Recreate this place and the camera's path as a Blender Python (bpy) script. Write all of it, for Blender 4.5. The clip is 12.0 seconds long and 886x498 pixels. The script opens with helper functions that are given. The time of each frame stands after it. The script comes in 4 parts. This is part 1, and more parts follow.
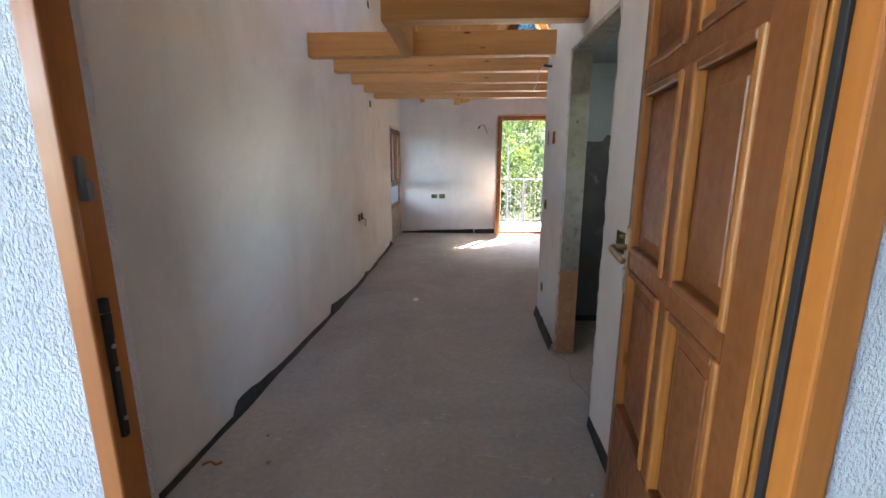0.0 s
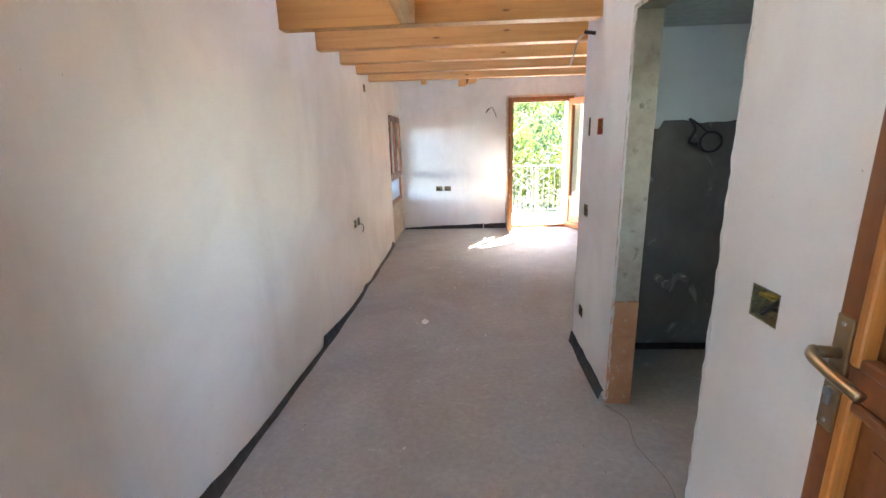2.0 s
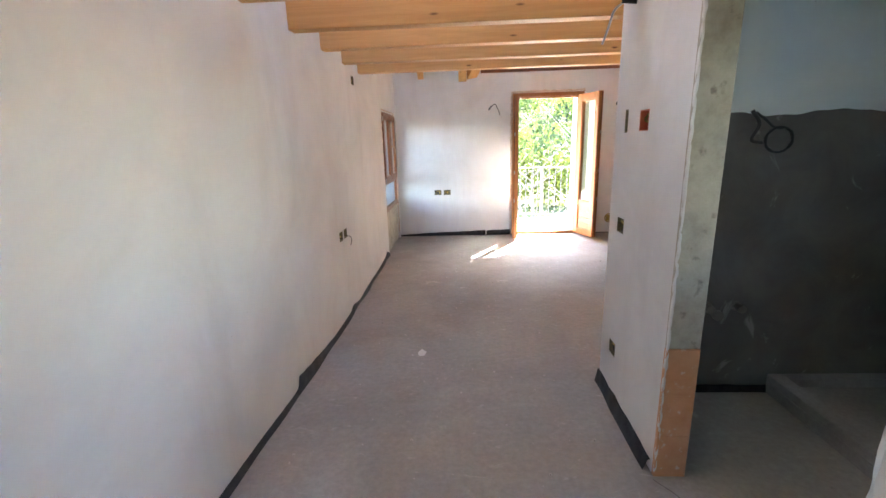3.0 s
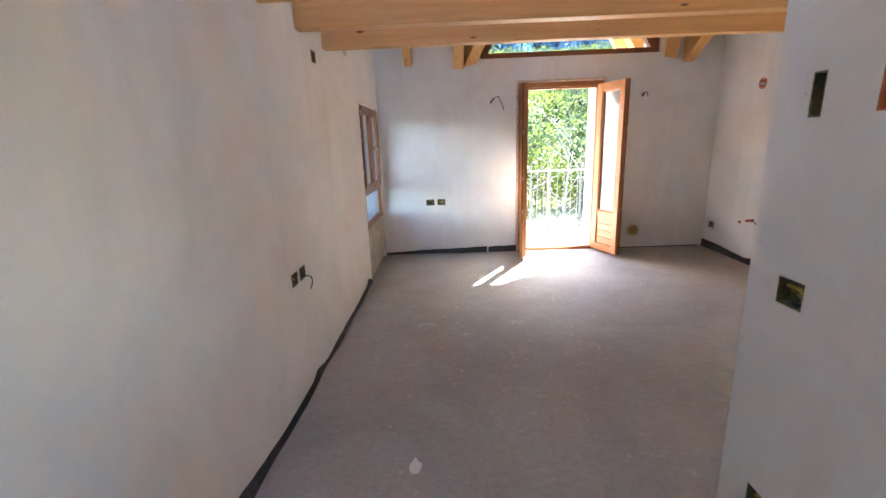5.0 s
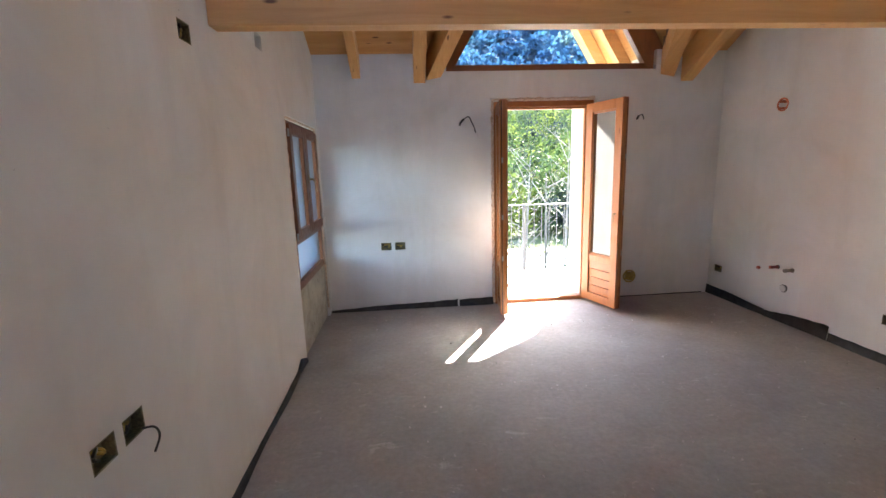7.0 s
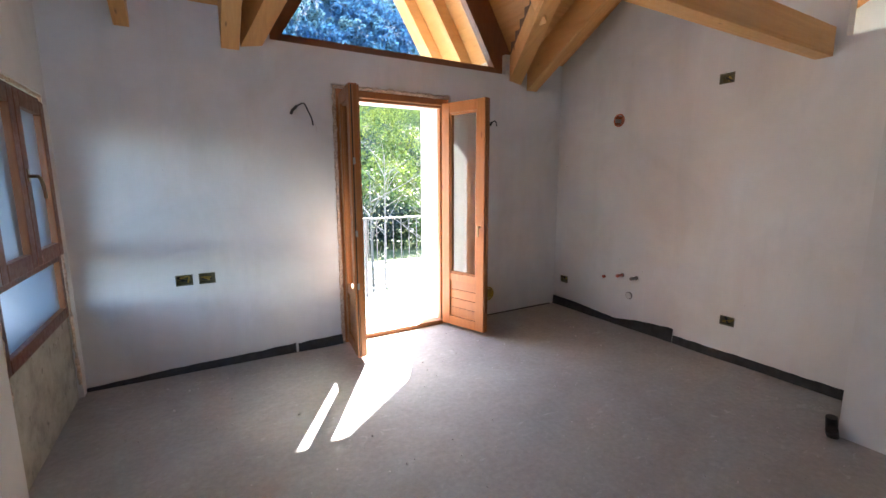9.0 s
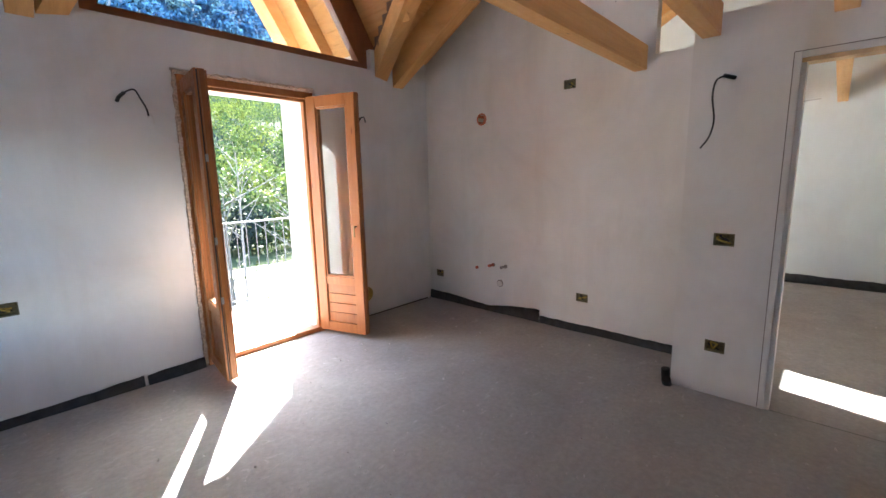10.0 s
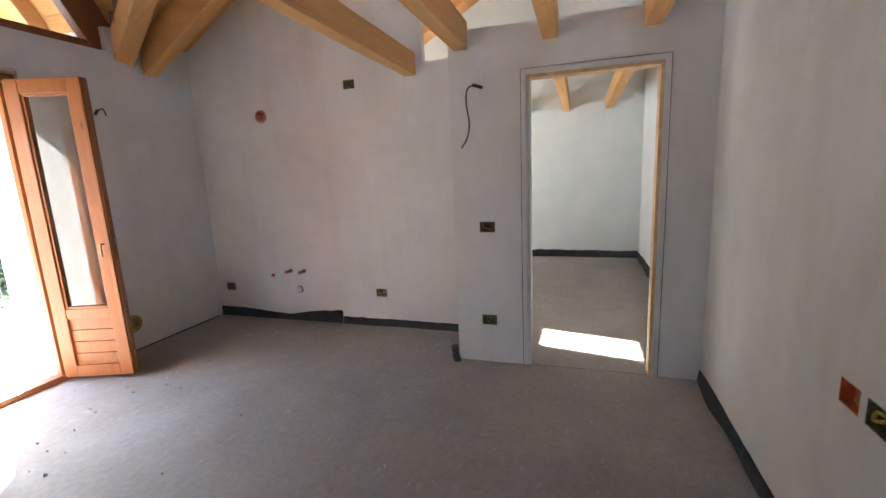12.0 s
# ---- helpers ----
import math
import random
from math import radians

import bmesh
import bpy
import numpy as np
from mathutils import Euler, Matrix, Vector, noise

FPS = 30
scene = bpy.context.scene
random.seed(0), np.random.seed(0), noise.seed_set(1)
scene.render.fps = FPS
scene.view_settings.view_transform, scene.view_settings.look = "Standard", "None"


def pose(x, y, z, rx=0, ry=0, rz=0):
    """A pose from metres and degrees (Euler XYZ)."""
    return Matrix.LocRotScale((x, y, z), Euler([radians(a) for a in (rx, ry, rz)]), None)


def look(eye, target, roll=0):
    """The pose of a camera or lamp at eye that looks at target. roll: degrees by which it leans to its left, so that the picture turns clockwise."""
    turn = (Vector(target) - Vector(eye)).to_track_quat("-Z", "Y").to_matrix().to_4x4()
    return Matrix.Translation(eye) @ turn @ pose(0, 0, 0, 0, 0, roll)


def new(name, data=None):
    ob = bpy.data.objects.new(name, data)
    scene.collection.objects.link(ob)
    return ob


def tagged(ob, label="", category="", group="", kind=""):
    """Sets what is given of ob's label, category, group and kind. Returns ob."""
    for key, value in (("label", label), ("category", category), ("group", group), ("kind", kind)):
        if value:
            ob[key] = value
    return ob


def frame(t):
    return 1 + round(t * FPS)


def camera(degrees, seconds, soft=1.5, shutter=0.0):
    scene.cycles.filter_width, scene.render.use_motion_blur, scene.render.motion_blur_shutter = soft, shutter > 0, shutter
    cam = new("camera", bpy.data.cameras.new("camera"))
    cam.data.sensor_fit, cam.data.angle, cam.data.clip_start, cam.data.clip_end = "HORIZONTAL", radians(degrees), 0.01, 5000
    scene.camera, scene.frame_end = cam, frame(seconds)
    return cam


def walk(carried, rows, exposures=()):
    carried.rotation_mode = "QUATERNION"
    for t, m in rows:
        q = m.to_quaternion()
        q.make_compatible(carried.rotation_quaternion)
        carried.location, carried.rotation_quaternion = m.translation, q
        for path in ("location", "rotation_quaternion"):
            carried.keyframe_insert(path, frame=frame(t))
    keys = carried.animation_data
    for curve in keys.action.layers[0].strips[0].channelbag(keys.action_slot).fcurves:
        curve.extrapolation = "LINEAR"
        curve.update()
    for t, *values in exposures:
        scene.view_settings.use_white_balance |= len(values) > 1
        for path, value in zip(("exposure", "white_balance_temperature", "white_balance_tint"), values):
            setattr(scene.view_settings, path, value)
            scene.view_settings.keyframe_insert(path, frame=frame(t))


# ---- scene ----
cam = camera(92.1, 12.0)
PATH = [
    (0, (0.085, 0.388, 1.490), (-0.006, 2.342, 1.073), 0.0),
    (0.5, (0.055, 0.655, 1.493), (-0.041, 2.600, 1.039), -0.35),
    (1, (0.036, 0.856, 1.571), (-0.071, 2.794, 1.088), -0.65),
    (1.5, (0, 1.02, 1.593), (-0.108, 2.956, 1.103), -0.95),
    (2, (-0.041, 1.169, 1.593), (-0.143, 3.104, 1.1), -1.6),
    (2.5, (-0.066, 1.415, 1.56), (-0.159, 3.352, 1.072), -1.6),
    (3, (-0.075, 1.77, 1.582), (-0.172, 3.707, 1.091), -1.75),
    (3.5, (-0.128, 2.142, 1.575), (-0.22, 4.079, 1.084), -1.8),
    (5.3, (-0.228, 3.136, 1.565), (-0.243, 5.077, 1.08), -2.3),
    (5.5, (-0.259, 3.264, 1.562), (-0.227, 5.205, 1.082), -2.2),
    (6, (-0.275, 3.556, 1.544), (-0.196, 5.498, 1.072), -2.5),
    (6.5, (-0.232, 3.882, 1.586), (-0.107, 5.837, 1.182), -2.1),
    (8.5, (-0.286, 4.989, 1.504), (0.307, 6.872, 1.184), -0.7),
    (9, (-0.352, 5.194, 1.485), (0.628, 6.91, 1.172), -0.2),
    (9.5, (-0.4, 5.296, 1.483), (0.862, 6.814, 1.166), -1.0),
    (10, (-0.377, 5.301, 1.48), (1.075, 6.636, 1.151), -1.2),
    (10.5, (-0.338, 5.281, 1.49), (1.293, 6.386, 1.148), -1.6),
    (11, (-0.297, 5.242, 1.482), (1.465, 6.119, 1.13), -1.6),
    (11.5, (-0.279, 5.204, 1.484), (1.556, 5.914, 1.124), -2.1),
    (12, (-0.272, 5.163, 1.477), (1.602, 5.765, 1.117), -2.6),
]
walk(cam, [(t, look(eye, target, roll)) for t, eye, target, roll in PATH],
     exposures=[(0.0, 5.1, 6600, 10), (0.5, 5.75, 6650, 10), (1.0, 6.1, 6700, 10), (1.8, 6.0, 6700, 10), (3.5, 5.85, 6600, 10), (5.5, 5.35, 6430, 9.5), (6.5, 5.1, 6350, 9), (8.5, 4.75, 6150, 8.5), (10.0, 4.77, 6070, 8.5), (12.0, 4.92, 6010, 7.5)])

# ---- light ----
SUN_AZ, SUN_EL = 30.5, 44.0  # degrees from +y towards +x; height
world = bpy.data.worlds.new("sky")
scene.world = world
world.use_nodes = True
wn = world.node_tree.nodes
sky = wn.new("ShaderNodeTexSky")
sky.sky_type, sky.sun_disc = "NISHITA", False
sky.sun_elevation, sky.sun_rotation = radians(SUN_EL), radians(SUN_AZ)
wn["Background"].inputs["Strength"].default_value = 0.15
world.node_tree.links.new(sky.outputs[0], wn["Background"].inputs["Color"])
sun = new("sun", bpy.data.lights.new("sun", "SUN"))
sun.data.energy, sun.data.angle, sun.data.color = 4.0, radians(0.5), (1.0, 0.95, 0.88)
_d = Vector((math.sin(radians(SUN_AZ)) * math.cos(radians(SUN_EL)), math.cos(radians(SUN_AZ)) * math.cos(radians(SUN_EL)), math.sin(radians(SUN_EL))))
sun.matrix_world = look(_d * 30, (0, 0, 0))


# ---- materials ----
class Mat:
    """Short-hand for a node material with object-space noises."""

    def __init__(self, name, rough=0.8, metal=0.0):
        self.m = bpy.data.materials.new(name)
        self.m.use_nodes = True
        self.n, self.l = self.m.node_tree.nodes, self.m.node_tree.links
        self.b = self.n["Principled BSDF"]
        self.b.inputs["Roughness"].default_value, self.b.inputs["Metallic"].default_value = rough, metal
        self.geo = self.n.new("ShaderNodeNewGeometry")
        self.obj = self.n.new("ShaderNodeObjectInfo")
        self.tex = self.n.new("ShaderNodeTexCoord")

    def coords(self, scale=(1, 1, 1), local=False):
        mp = self.n.new("ShaderNodeMapping")
        mp.inputs["Scale"].default_value = scale
        self.l.new(self.tex.outputs["Object"] if local else self.geo.outputs["Position"], mp.inputs["Vector"])
        return mp.outputs[0]

    def noise(self, scale, detail=4, rough=0.55, stretch=(1, 1, 1), local=False, warp=0.0):
        t = self.n.new("ShaderNodeTexNoise")
        t.inputs["Scale"].default_value, t.inputs["Detail"].default_value, t.inputs["Roughness"].default_value = scale, detail, rough
        t.inputs["Distortion"].default_value = warp
        self.l.new(self.coords(stretch, local), t.inputs["Vector"])
        return t.outputs["Fac"]

    def ramp(self, fac, stops):
        r = self.n.new("ShaderNodeValToRGB")
        e = r.color_ramp.elements
        while len(e) < len(stops):
            e.new(0.5)
        for el, (p, c) in zip(e, stops):
            el.position, el.color = p, (*c, 1) if len(c) == 3 else c
        self.l.new(fac, r.inputs[0])
        return r.outputs[0]

    def mix(self, a, b, fac, mode="MIX"):
        x = self.n.new("ShaderNodeMix")
        x.data_type, x.blend_type = "RGBA", mode
        for sock, v in ((x.inputs["A"], a), (x.inputs["B"], b), (x.inputs["Factor"], fac)):
            if isinstance(v, (int, float)):
                sock.default_value = v
            elif isinstance(v, tuple):
                sock.default_value = (*v, 1)
            else:
                self.l.new(v, sock)
        return x.outputs["Result"]

    def colour(self, c):
        if isinstance(c, tuple):
            self.b.inputs["Base Color"].default_value = (*c, 1)
        else:
            self.l.new(c, self.b.inputs["Base Color"])
        return self

    def bump(self, fac, strength=0.3, dist=0.01):
        b = self.n.new("ShaderNodeBump")
        b.inputs["Strength"].default_value, b.inputs["Distance"].default_value = strength, dist
        self.l.new(fac, b.inputs["Height"])
        prev = self.b.inputs["Normal"].links
        if prev:
            self.l.new(prev[0].from_socket, b.inputs["Normal"])
        self.l.new(b.outputs[0], self.b.inputs["Normal"])
        return self

    def roughness(self, fac, lo, hi):
        self.l.new(self.ramp(fac, [(0.3, (lo,) * 3), (0.7, (hi,) * 3)]), self.b.inputs["Roughness"])
        return self


def plaster(name, a, b, dirt):
    k = Mat(name, 0.9)
    clouds = k.ramp(k.noise(1.3, 5, 0.6, warp=0.6), [(0.3, a), (0.7, b)])
    streak = k.noise(2.2, 4, 0.6, stretch=(1.6, 1.6, 0.35))
    c = k.mix(clouds, dirt, k.ramp(streak, [(0.52, (0, 0, 0)), (0.8, (0.38,) * 3)]))
    specks = k.ramp(k.noise(55, 2, 0.5), [(0.765, (0, 0, 0)), (0.79, (1, 1, 1))])
    gate = k.ramp(k.noise(3.1, 2), [(0.5, (0, 0, 0)), (0.62, (0.6,) * 3)])
    c = k.mix(c, (0.16, 0.13, 0.10), k.mix((0, 0, 0), specks, gate))
    k.colour(c).bump(k.noise(2.5, 4), 0.35, 0.02).bump(k.noise(140, 3), 0.12, 0.003)
    return k.m


M_PLASTER = plaster("plaster", (0.59, 0.57, 0.535), (0.71, 0.695, 0.67), (0.48, 0.45, 0.405))
M_PLASTER2 = plaster("bath_plaster", (0.62, 0.66, 0.66), (0.70, 0.74, 0.74), (0.55, 0.57, 0.57))

k = Mat("screed", 0.85)
big = k.ramp(k.noise(0.9, 5, 0.62, warp=0.8), [(0.3, (0.275, 0.251, 0.224)), (0.7, (0.365, 0.340, 0.309))])
fine = k.ramp(k.noise(28, 5, 0.7), [(0.34, (0.86,) * 3), (0.7, (1.07,) * 3)])
c = k.mix(big, fine, 1.0, "MULTIPLY")
lime = k.ramp(k.noise(5.5, 6, 0.72, stretch=(1, 2.2, 1), warp=1.2), [(0.60, (0, 0, 0)), (0.72, (0.6,) * 3)])
c = k.mix(c, (0.50, 0.47, 0.43), lime)
dots = k.ramp(k.noise(75, 2, 0.5), [(0.735, (0, 0, 0)), (0.76, (0.7,) * 3)])
c = k.mix(c, (0.14, 0.125, 0.11), dots)
k.colour(c).bump(k.noise(3, 4), 0.25, 0.015).bump(k.noise(90, 4, 0.7), 0.22, 0.004).roughness(k.noise(6, 4), 0.62, 0.92)
M_SCREED = k.m


def timber(name, dark, light, knot, stretch, rough=0.55, grain=0.35):
    """Wood whose grain runs along the axis with the small stretch."""
    k = Mat(name, rough)
    g = k.noise(9, 6, 0.65, stretch=stretch, warp=0.8)
    c = k.ramp(g, [(0.25, dark), (0.75, light)])
    tone = k.ramp(k.obj.outputs["Random"], [(0, (0.90,) * 3), (1, (1.08, 1.06, 1.02))])
    c = k.mix(c, tone, 1.0, "MULTIPLY")
    v = k.n.new("ShaderNodeTexVoronoi")
    v.inputs["Scale"].default_value = 4.6
    k.l.new(k.coords(tuple(max(0.55, min(1.0, s * 0.8)) if s < 1 else 1.9 for s in stretch)), v.inputs["Vector"])
    kn = k.ramp(v.outputs["Distance"], [(0.05, (1, 1, 1)), (0.105, (0, 0, 0))])
    c = k.mix(c, knot, kn)
    k.colour(c).bump(g, 0.12, 0.004)
    k.roughness(k.noise(30, 3), rough - 0.08, rough + 0.1)
    return k.m


BEAM_C = ((0.52, 0.265, 0.085), (0.70, 0.40, 0.155), (0.13, 0.045, 0.012))
M_BEAM_X = timber("spruce_along_x", *BEAM_C, (0.12, 2.2, 2.2))
M_BEAM_Y = timber("spruce_along_y", *BEAM_C, (2.2, 0.12, 0.5))
M_BOARD_X = timber("boards_along_x", (0.50, 0.245, 0.075), (0.66, 0.36, 0.13), BEAM_C[2], (0.14, 2.4, 2.4))
M_BOARD_Y = timber("boards_along_y", (0.50, 0.245, 0.075), (0.66, 0.36, 0.13), BEAM_C[2], (2.4, 0.14, 2.4))
M_DOOR = timber("stained_door_wood", (0.125, 0.038, 0.009), (0.178, 0.057, 0.0135), (0.14, 0.045, 0.01), (3.0, 3.0, 0.12), 0.38)
# door wood again, outside light put into a brighter colour
M_DOOR_LIT = timber("door_wood_lit", (0.25, 0.080, 0.014), (0.46, 0.18, 0.038), (0.25, 0.08, 0.01), (3.5, 3.5, 0.1), 0.4)
M_FRAME = timber("frame_wood", (0.32, 0.098, 0.015), (0.42, 0.142, 0.025), (0.35, 0.12, 0.02), (3, 3, 0.12), 0.42)
M_FDOOR = timber("french_door_wood", (0.25, 0.085, 0.019), (0.36, 0.135, 0.034), (0.2, 0.06, 0.015), (3, 3, 0.12), 0.4)
M_WDARK = timber("dark_window_wood", (0.17, 0.058, 0.018), (0.25, 0.09, 0.028), (0.1, 0.03, 0.01), (2, 2, 0.3), 0.42)


def plain(name, col, rough=0.6, metal=0.0, var=0.12, scale=20, bump=0.15):
    k = Mat(name, rough, metal)
    n = k.noise(scale, 4)
    k.colour(k.ramp(n, [(0.3, tuple(v * (1 - var) for v in col)), (0.7, tuple(min(1, v * (1 + var)) for v in col))]))
    k.bump(n, bump, 0.004)
    return k.m


M_MEMBRANE = plain("black_membrane", (0.020, 0.020, 0.021), 0.75, var=0.6, scale=14, bump=0.7)
M_FOAM = plain("rough_foam_edge", (0.56, 0.44, 0.34), 0.95, var=0.35, scale=60, bump=0.9)
M_BOXIN = plain("socket_box_plastic", (0.13, 0.115, 0.055), 0.6, var=0.5, scale=90)
M_BOXRED = plain("orange_box_plastic", (0.48, 0.12, 0.045), 0.55, var=0.2)
M_WIREBLK = plain("black_cable", (0.015, 0.015, 0.015), 0.45, var=0.1)
M_WIREYEL = plain("yellow_conduit", (0.38, 0.27, 0.05), 0.6, var=0.4, scale=50)
M_WIREWHT = plain("pale_wire", (0.55, 0.52, 0.48), 0.5, var=0.1)
M_STEEL = plain("galvanised_steel", (0.36, 0.36, 0.37), 0.38, 0.9)
M_RAIL = plain("grey_rail_paint", (0.045, 0.045, 0.048), 0.5)
M_BRASS = plain("antique_brass", (0.32, 0.23, 0.13), 0.32, 0.9)
M_COPPER = plain("copper_red_pipe", (0.42, 0.10, 0.06), 0.45, 0.2)
M_GREYPIPE = plain("grey_pipe", (0.16, 0.14, 0.12), 0.5)
M_RUBBER = plain("black_gasket", (0.01, 0.01, 0.011), 0.6)
M_LINING = plain("raw_pine_lining", (0.58, 0.40, 0.22), 0.7, var=0.2, scale=14)
M_CEILBATH = plain("bath_ceiling_board", (0.42, 0.45, 0.45), 0.9)
M_SLAB = plain("balcony_slab", (0.34, 0.33, 0.32), 0.8, scale=8)
M_TRAY = plain("shower_tray_grey", (0.30, 0.28, 0.26), 0.6, scale=40)
M_ROOF = plain("roof_deck", (0.20, 0.13, 0.09), 0.9)
M_CHIP = plain("plaster_chips", (0.42, 0.39, 0.35), 0.9, var=0.5, scale=9)
M_LEAFDRY = plain("dry_leaf", (0.28, 0.11, 0.03), 0.8)

k = Mat("old_concrete", 0.9)
n1 = k.noise(6, 6, 0.7)
c = k.ramp(n1, [(0.25, (0.24, 0.215, 0.17)), (0.5, (0.40, 0.365, 0.29)), (0.75, (0.50, 0.46, 0.38))])
c = k.mix(c, (0.13, 0.11, 0.09), k.ramp(k.noise(17, 4), [(0.62, (0, 0, 0)), (0.72, (0.7,) * 3)]))
k.colour(c).bump(n1, 0.5, 0.01).bump(k.noise(70, 3), 0.3, 0.003)
M_CONCRETE = k.m

k = Mat("terracotta", 0.9)
n1 = k.noise(9, 5, 0.6)
c = k.ramp(n1, [(0.3, (0.50, 0.235, 0.115)), (0.7, (0.60, 0.32, 0.18))])
c = k.mix(c, (0.60, 0.50, 0.40), k.ramp(k.noise(26, 4), [(0.62, (0, 0, 0)), (0.7, (0.8,) * 3)]))
k.colour(c).bump(n1, 0.4, 0.005)
M_TERRA = k.m

k = Mat("dark_render", 0.85)
n1 = k.noise(2.5, 6, 0.65, warp=0.7)
c = k.ramp(n1, [(0.3, (0.105, 0.098, 0.087)), (0.7, (0.165, 0.155, 0.138))])
smear = k.ramp(k.noise(3.4, 6, 0.62, stretch=(1.0, 1.0, 0.7), warp=2.2), [(0.635, (0, 0, 0)), (0.70, (0.55,) * 3)])
c = k.mix(c, (0.36, 0.36, 0.34), smear)
k.colour(c).bump(n1, 0.3, 0.01).bump(k.noise(60, 3), 0.2, 0.003)
M_DARKRENDER = k.m

k = Mat("white_stucco", 0.95)
k.colour(k.ramp(k.noise(4, 4), [(0.3, (0.60, 0.59, 0.60)), (0.7, (0.68, 0.67, 0.68))]))
k.bump(k.noise(170, 3, 0.6, stretch=(1, 1, 0.6)), 1.0, 0.012)
M_STUCCO = k.m

k = Mat("clear_glass", 0.0)
k.b.inputs["Transmission Weight"].default_value, k.b.inputs["IOR"].default_value = 1.0, 1.45
k.colour((0.95, 0.97, 0.96))
M_GLASS = k.m
k = Mat("filmed_glass", 0.35)
k.b.inputs["Transmission Weight"].default_value, k.b.inputs["IOR"].default_value = 1.0, 1.3
k.colour((0.19, 0.235, 0.30)).bump(k.noise(18, 3), 0.1, 0.004)
M_FILM = k.m


def foliage(name, a, b, c_):
    k = Mat(name, 0.8)
    isl = k.ramp(k.geo.outputs["Random Per Island"], [(0.0, a), (0.5, b), (1.0, c_)])
    k.colour(k.mix(isl, k.ramp(k.noise(1.4, 4, 0.6), [(0.3, (0.6,) * 3), (0.7, (1.25,) * 3)]), 1.0, "MULTIPLY"))
    return k.m


def woodland(name, a, b, c_, scale, glow=0.45):
    """Leaf clumps that differ from tree to tree and let some light through."""
    k = Mat(name, 0.85)
    tree_tone = k.ramp(k.noise(scale, 3, 0.6), [(0.36, a), (0.5, b), (0.62, c_)])
    leaf_tone = k.ramp(k.geo.outputs["Random Per Island"], [(0.0, (0.75,) * 3), (1.0, (1.2,) * 3)])
    col = k.mix(tree_tone, leaf_tone, 1.0, "MULTIPLY")
    k.colour(col)
    k.b.inputs["Specular IOR Level"].default_value = 0.03
    tr, mx = k.n.new("ShaderNodeBsdfTranslucent"), k.n.new("ShaderNodeMixShader")
    k.l.new(col, tr.inputs["Color"])
    mx.inputs[0].default_value = glow
    k.l.new(k.b.outputs[0], mx.inputs[1])
    k.l.new(tr.outputs[0], mx.inputs[2])
    k.l.new(mx.outputs[0], k.n["Material Output"].inputs["Surface"])
    return k.m


M_FOREST = woodland("spring_forest", (0.018, 0.025, 0.022), (0.034, 0.054, 0.016), (0.078, 0.095, 0.020), 0.11, 0.4)
# far trees: the blue of distance haze is put into the leaf colour
M_HAZEWOOD = woodland("hazed_far_wood", (0.012, 0.036, 0.080), (0.020, 0.056, 0.105), (0.050, 0.092, 0.100), 0.018)
M_ROAD = plain("pale_gravel", (0.46, 0.44, 0.41), 0.9, var=0.25, scale=0.7)
M_LEAF = foliage("spring_leaves", (0.040, 0.048, 0.012), (0.068, 0.070, 0.018), (0.105, 0.098, 0.028))
M_BARK = plain("bark", (0.10, 0.085, 0.07), 0.9, var=0.4)
k = Mat("hazed_grass_ground", 0.95)
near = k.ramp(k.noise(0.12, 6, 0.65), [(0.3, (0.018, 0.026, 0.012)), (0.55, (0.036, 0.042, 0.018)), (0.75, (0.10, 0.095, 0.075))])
# distance haze put into the colour: bluer ground from y 170 to 280
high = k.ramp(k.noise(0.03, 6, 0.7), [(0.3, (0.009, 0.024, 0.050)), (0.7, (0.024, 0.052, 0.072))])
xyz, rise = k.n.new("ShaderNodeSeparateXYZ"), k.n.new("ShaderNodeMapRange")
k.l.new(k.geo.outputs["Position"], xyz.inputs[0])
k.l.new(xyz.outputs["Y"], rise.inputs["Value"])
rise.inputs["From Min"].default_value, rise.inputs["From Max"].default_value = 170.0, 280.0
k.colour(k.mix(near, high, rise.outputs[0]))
k.b.inputs["Specular IOR Level"].default_value = 0.03
M_GROUND = k.m


# ---- builders ----
def bm_box(bm, x0, x1, y0, y1, z0, z1, m=None):
    vs = [bm.verts.new(m @ Vector(p) if m else p) for p in
          ((x0, y0, z0), (x1, y0, z0), (x1, y1, z0), (x0, y1, z0), (x0, y0, z1), (x1, y0, z1), (x1, y1, z1), (x0, y1, z1))]
    for f in ((3, 2, 1, 0), (4, 5, 6, 7), (0, 1, 5, 4), (1, 2, 6, 5), (2, 3, 7, 6), (3, 0, 4, 7)):
        bm.faces.new([vs[i] for i in f])
    return vs


def bevelled(bm, w=0.004, seg=2):
    bmesh.ops.bevel(bm, geom=list(bm.edges), offset=w, segments=seg, profile=0.6, affect="EDGES")
    return bm


def box(x0, x1, y0, y1, z0, z1, w=0.004, seg=2, m=None):
    bm = bmesh.new()
    bm_box(bm, x0, x1, y0, y1, z0, z1, m)
    return bevelled(bm, w, seg) if w else bm


def cyl(p0, p1, r0, r1=None, n=16):
    bm = bmesh.new()
    p0, p1 = Vector(p0), Vector(p1)
    d = p1 - p0
    m = Matrix.Translation((p0 + p1) / 2) @ d.to_track_quat("Z", "Y").to_matrix().to_4x4()
    bmesh.ops.create_cone(bm, cap_ends=True, segments=n, radius1=r0, radius2=r0 if r1 is None else r1, depth=d.length, matrix=m)
    return bm


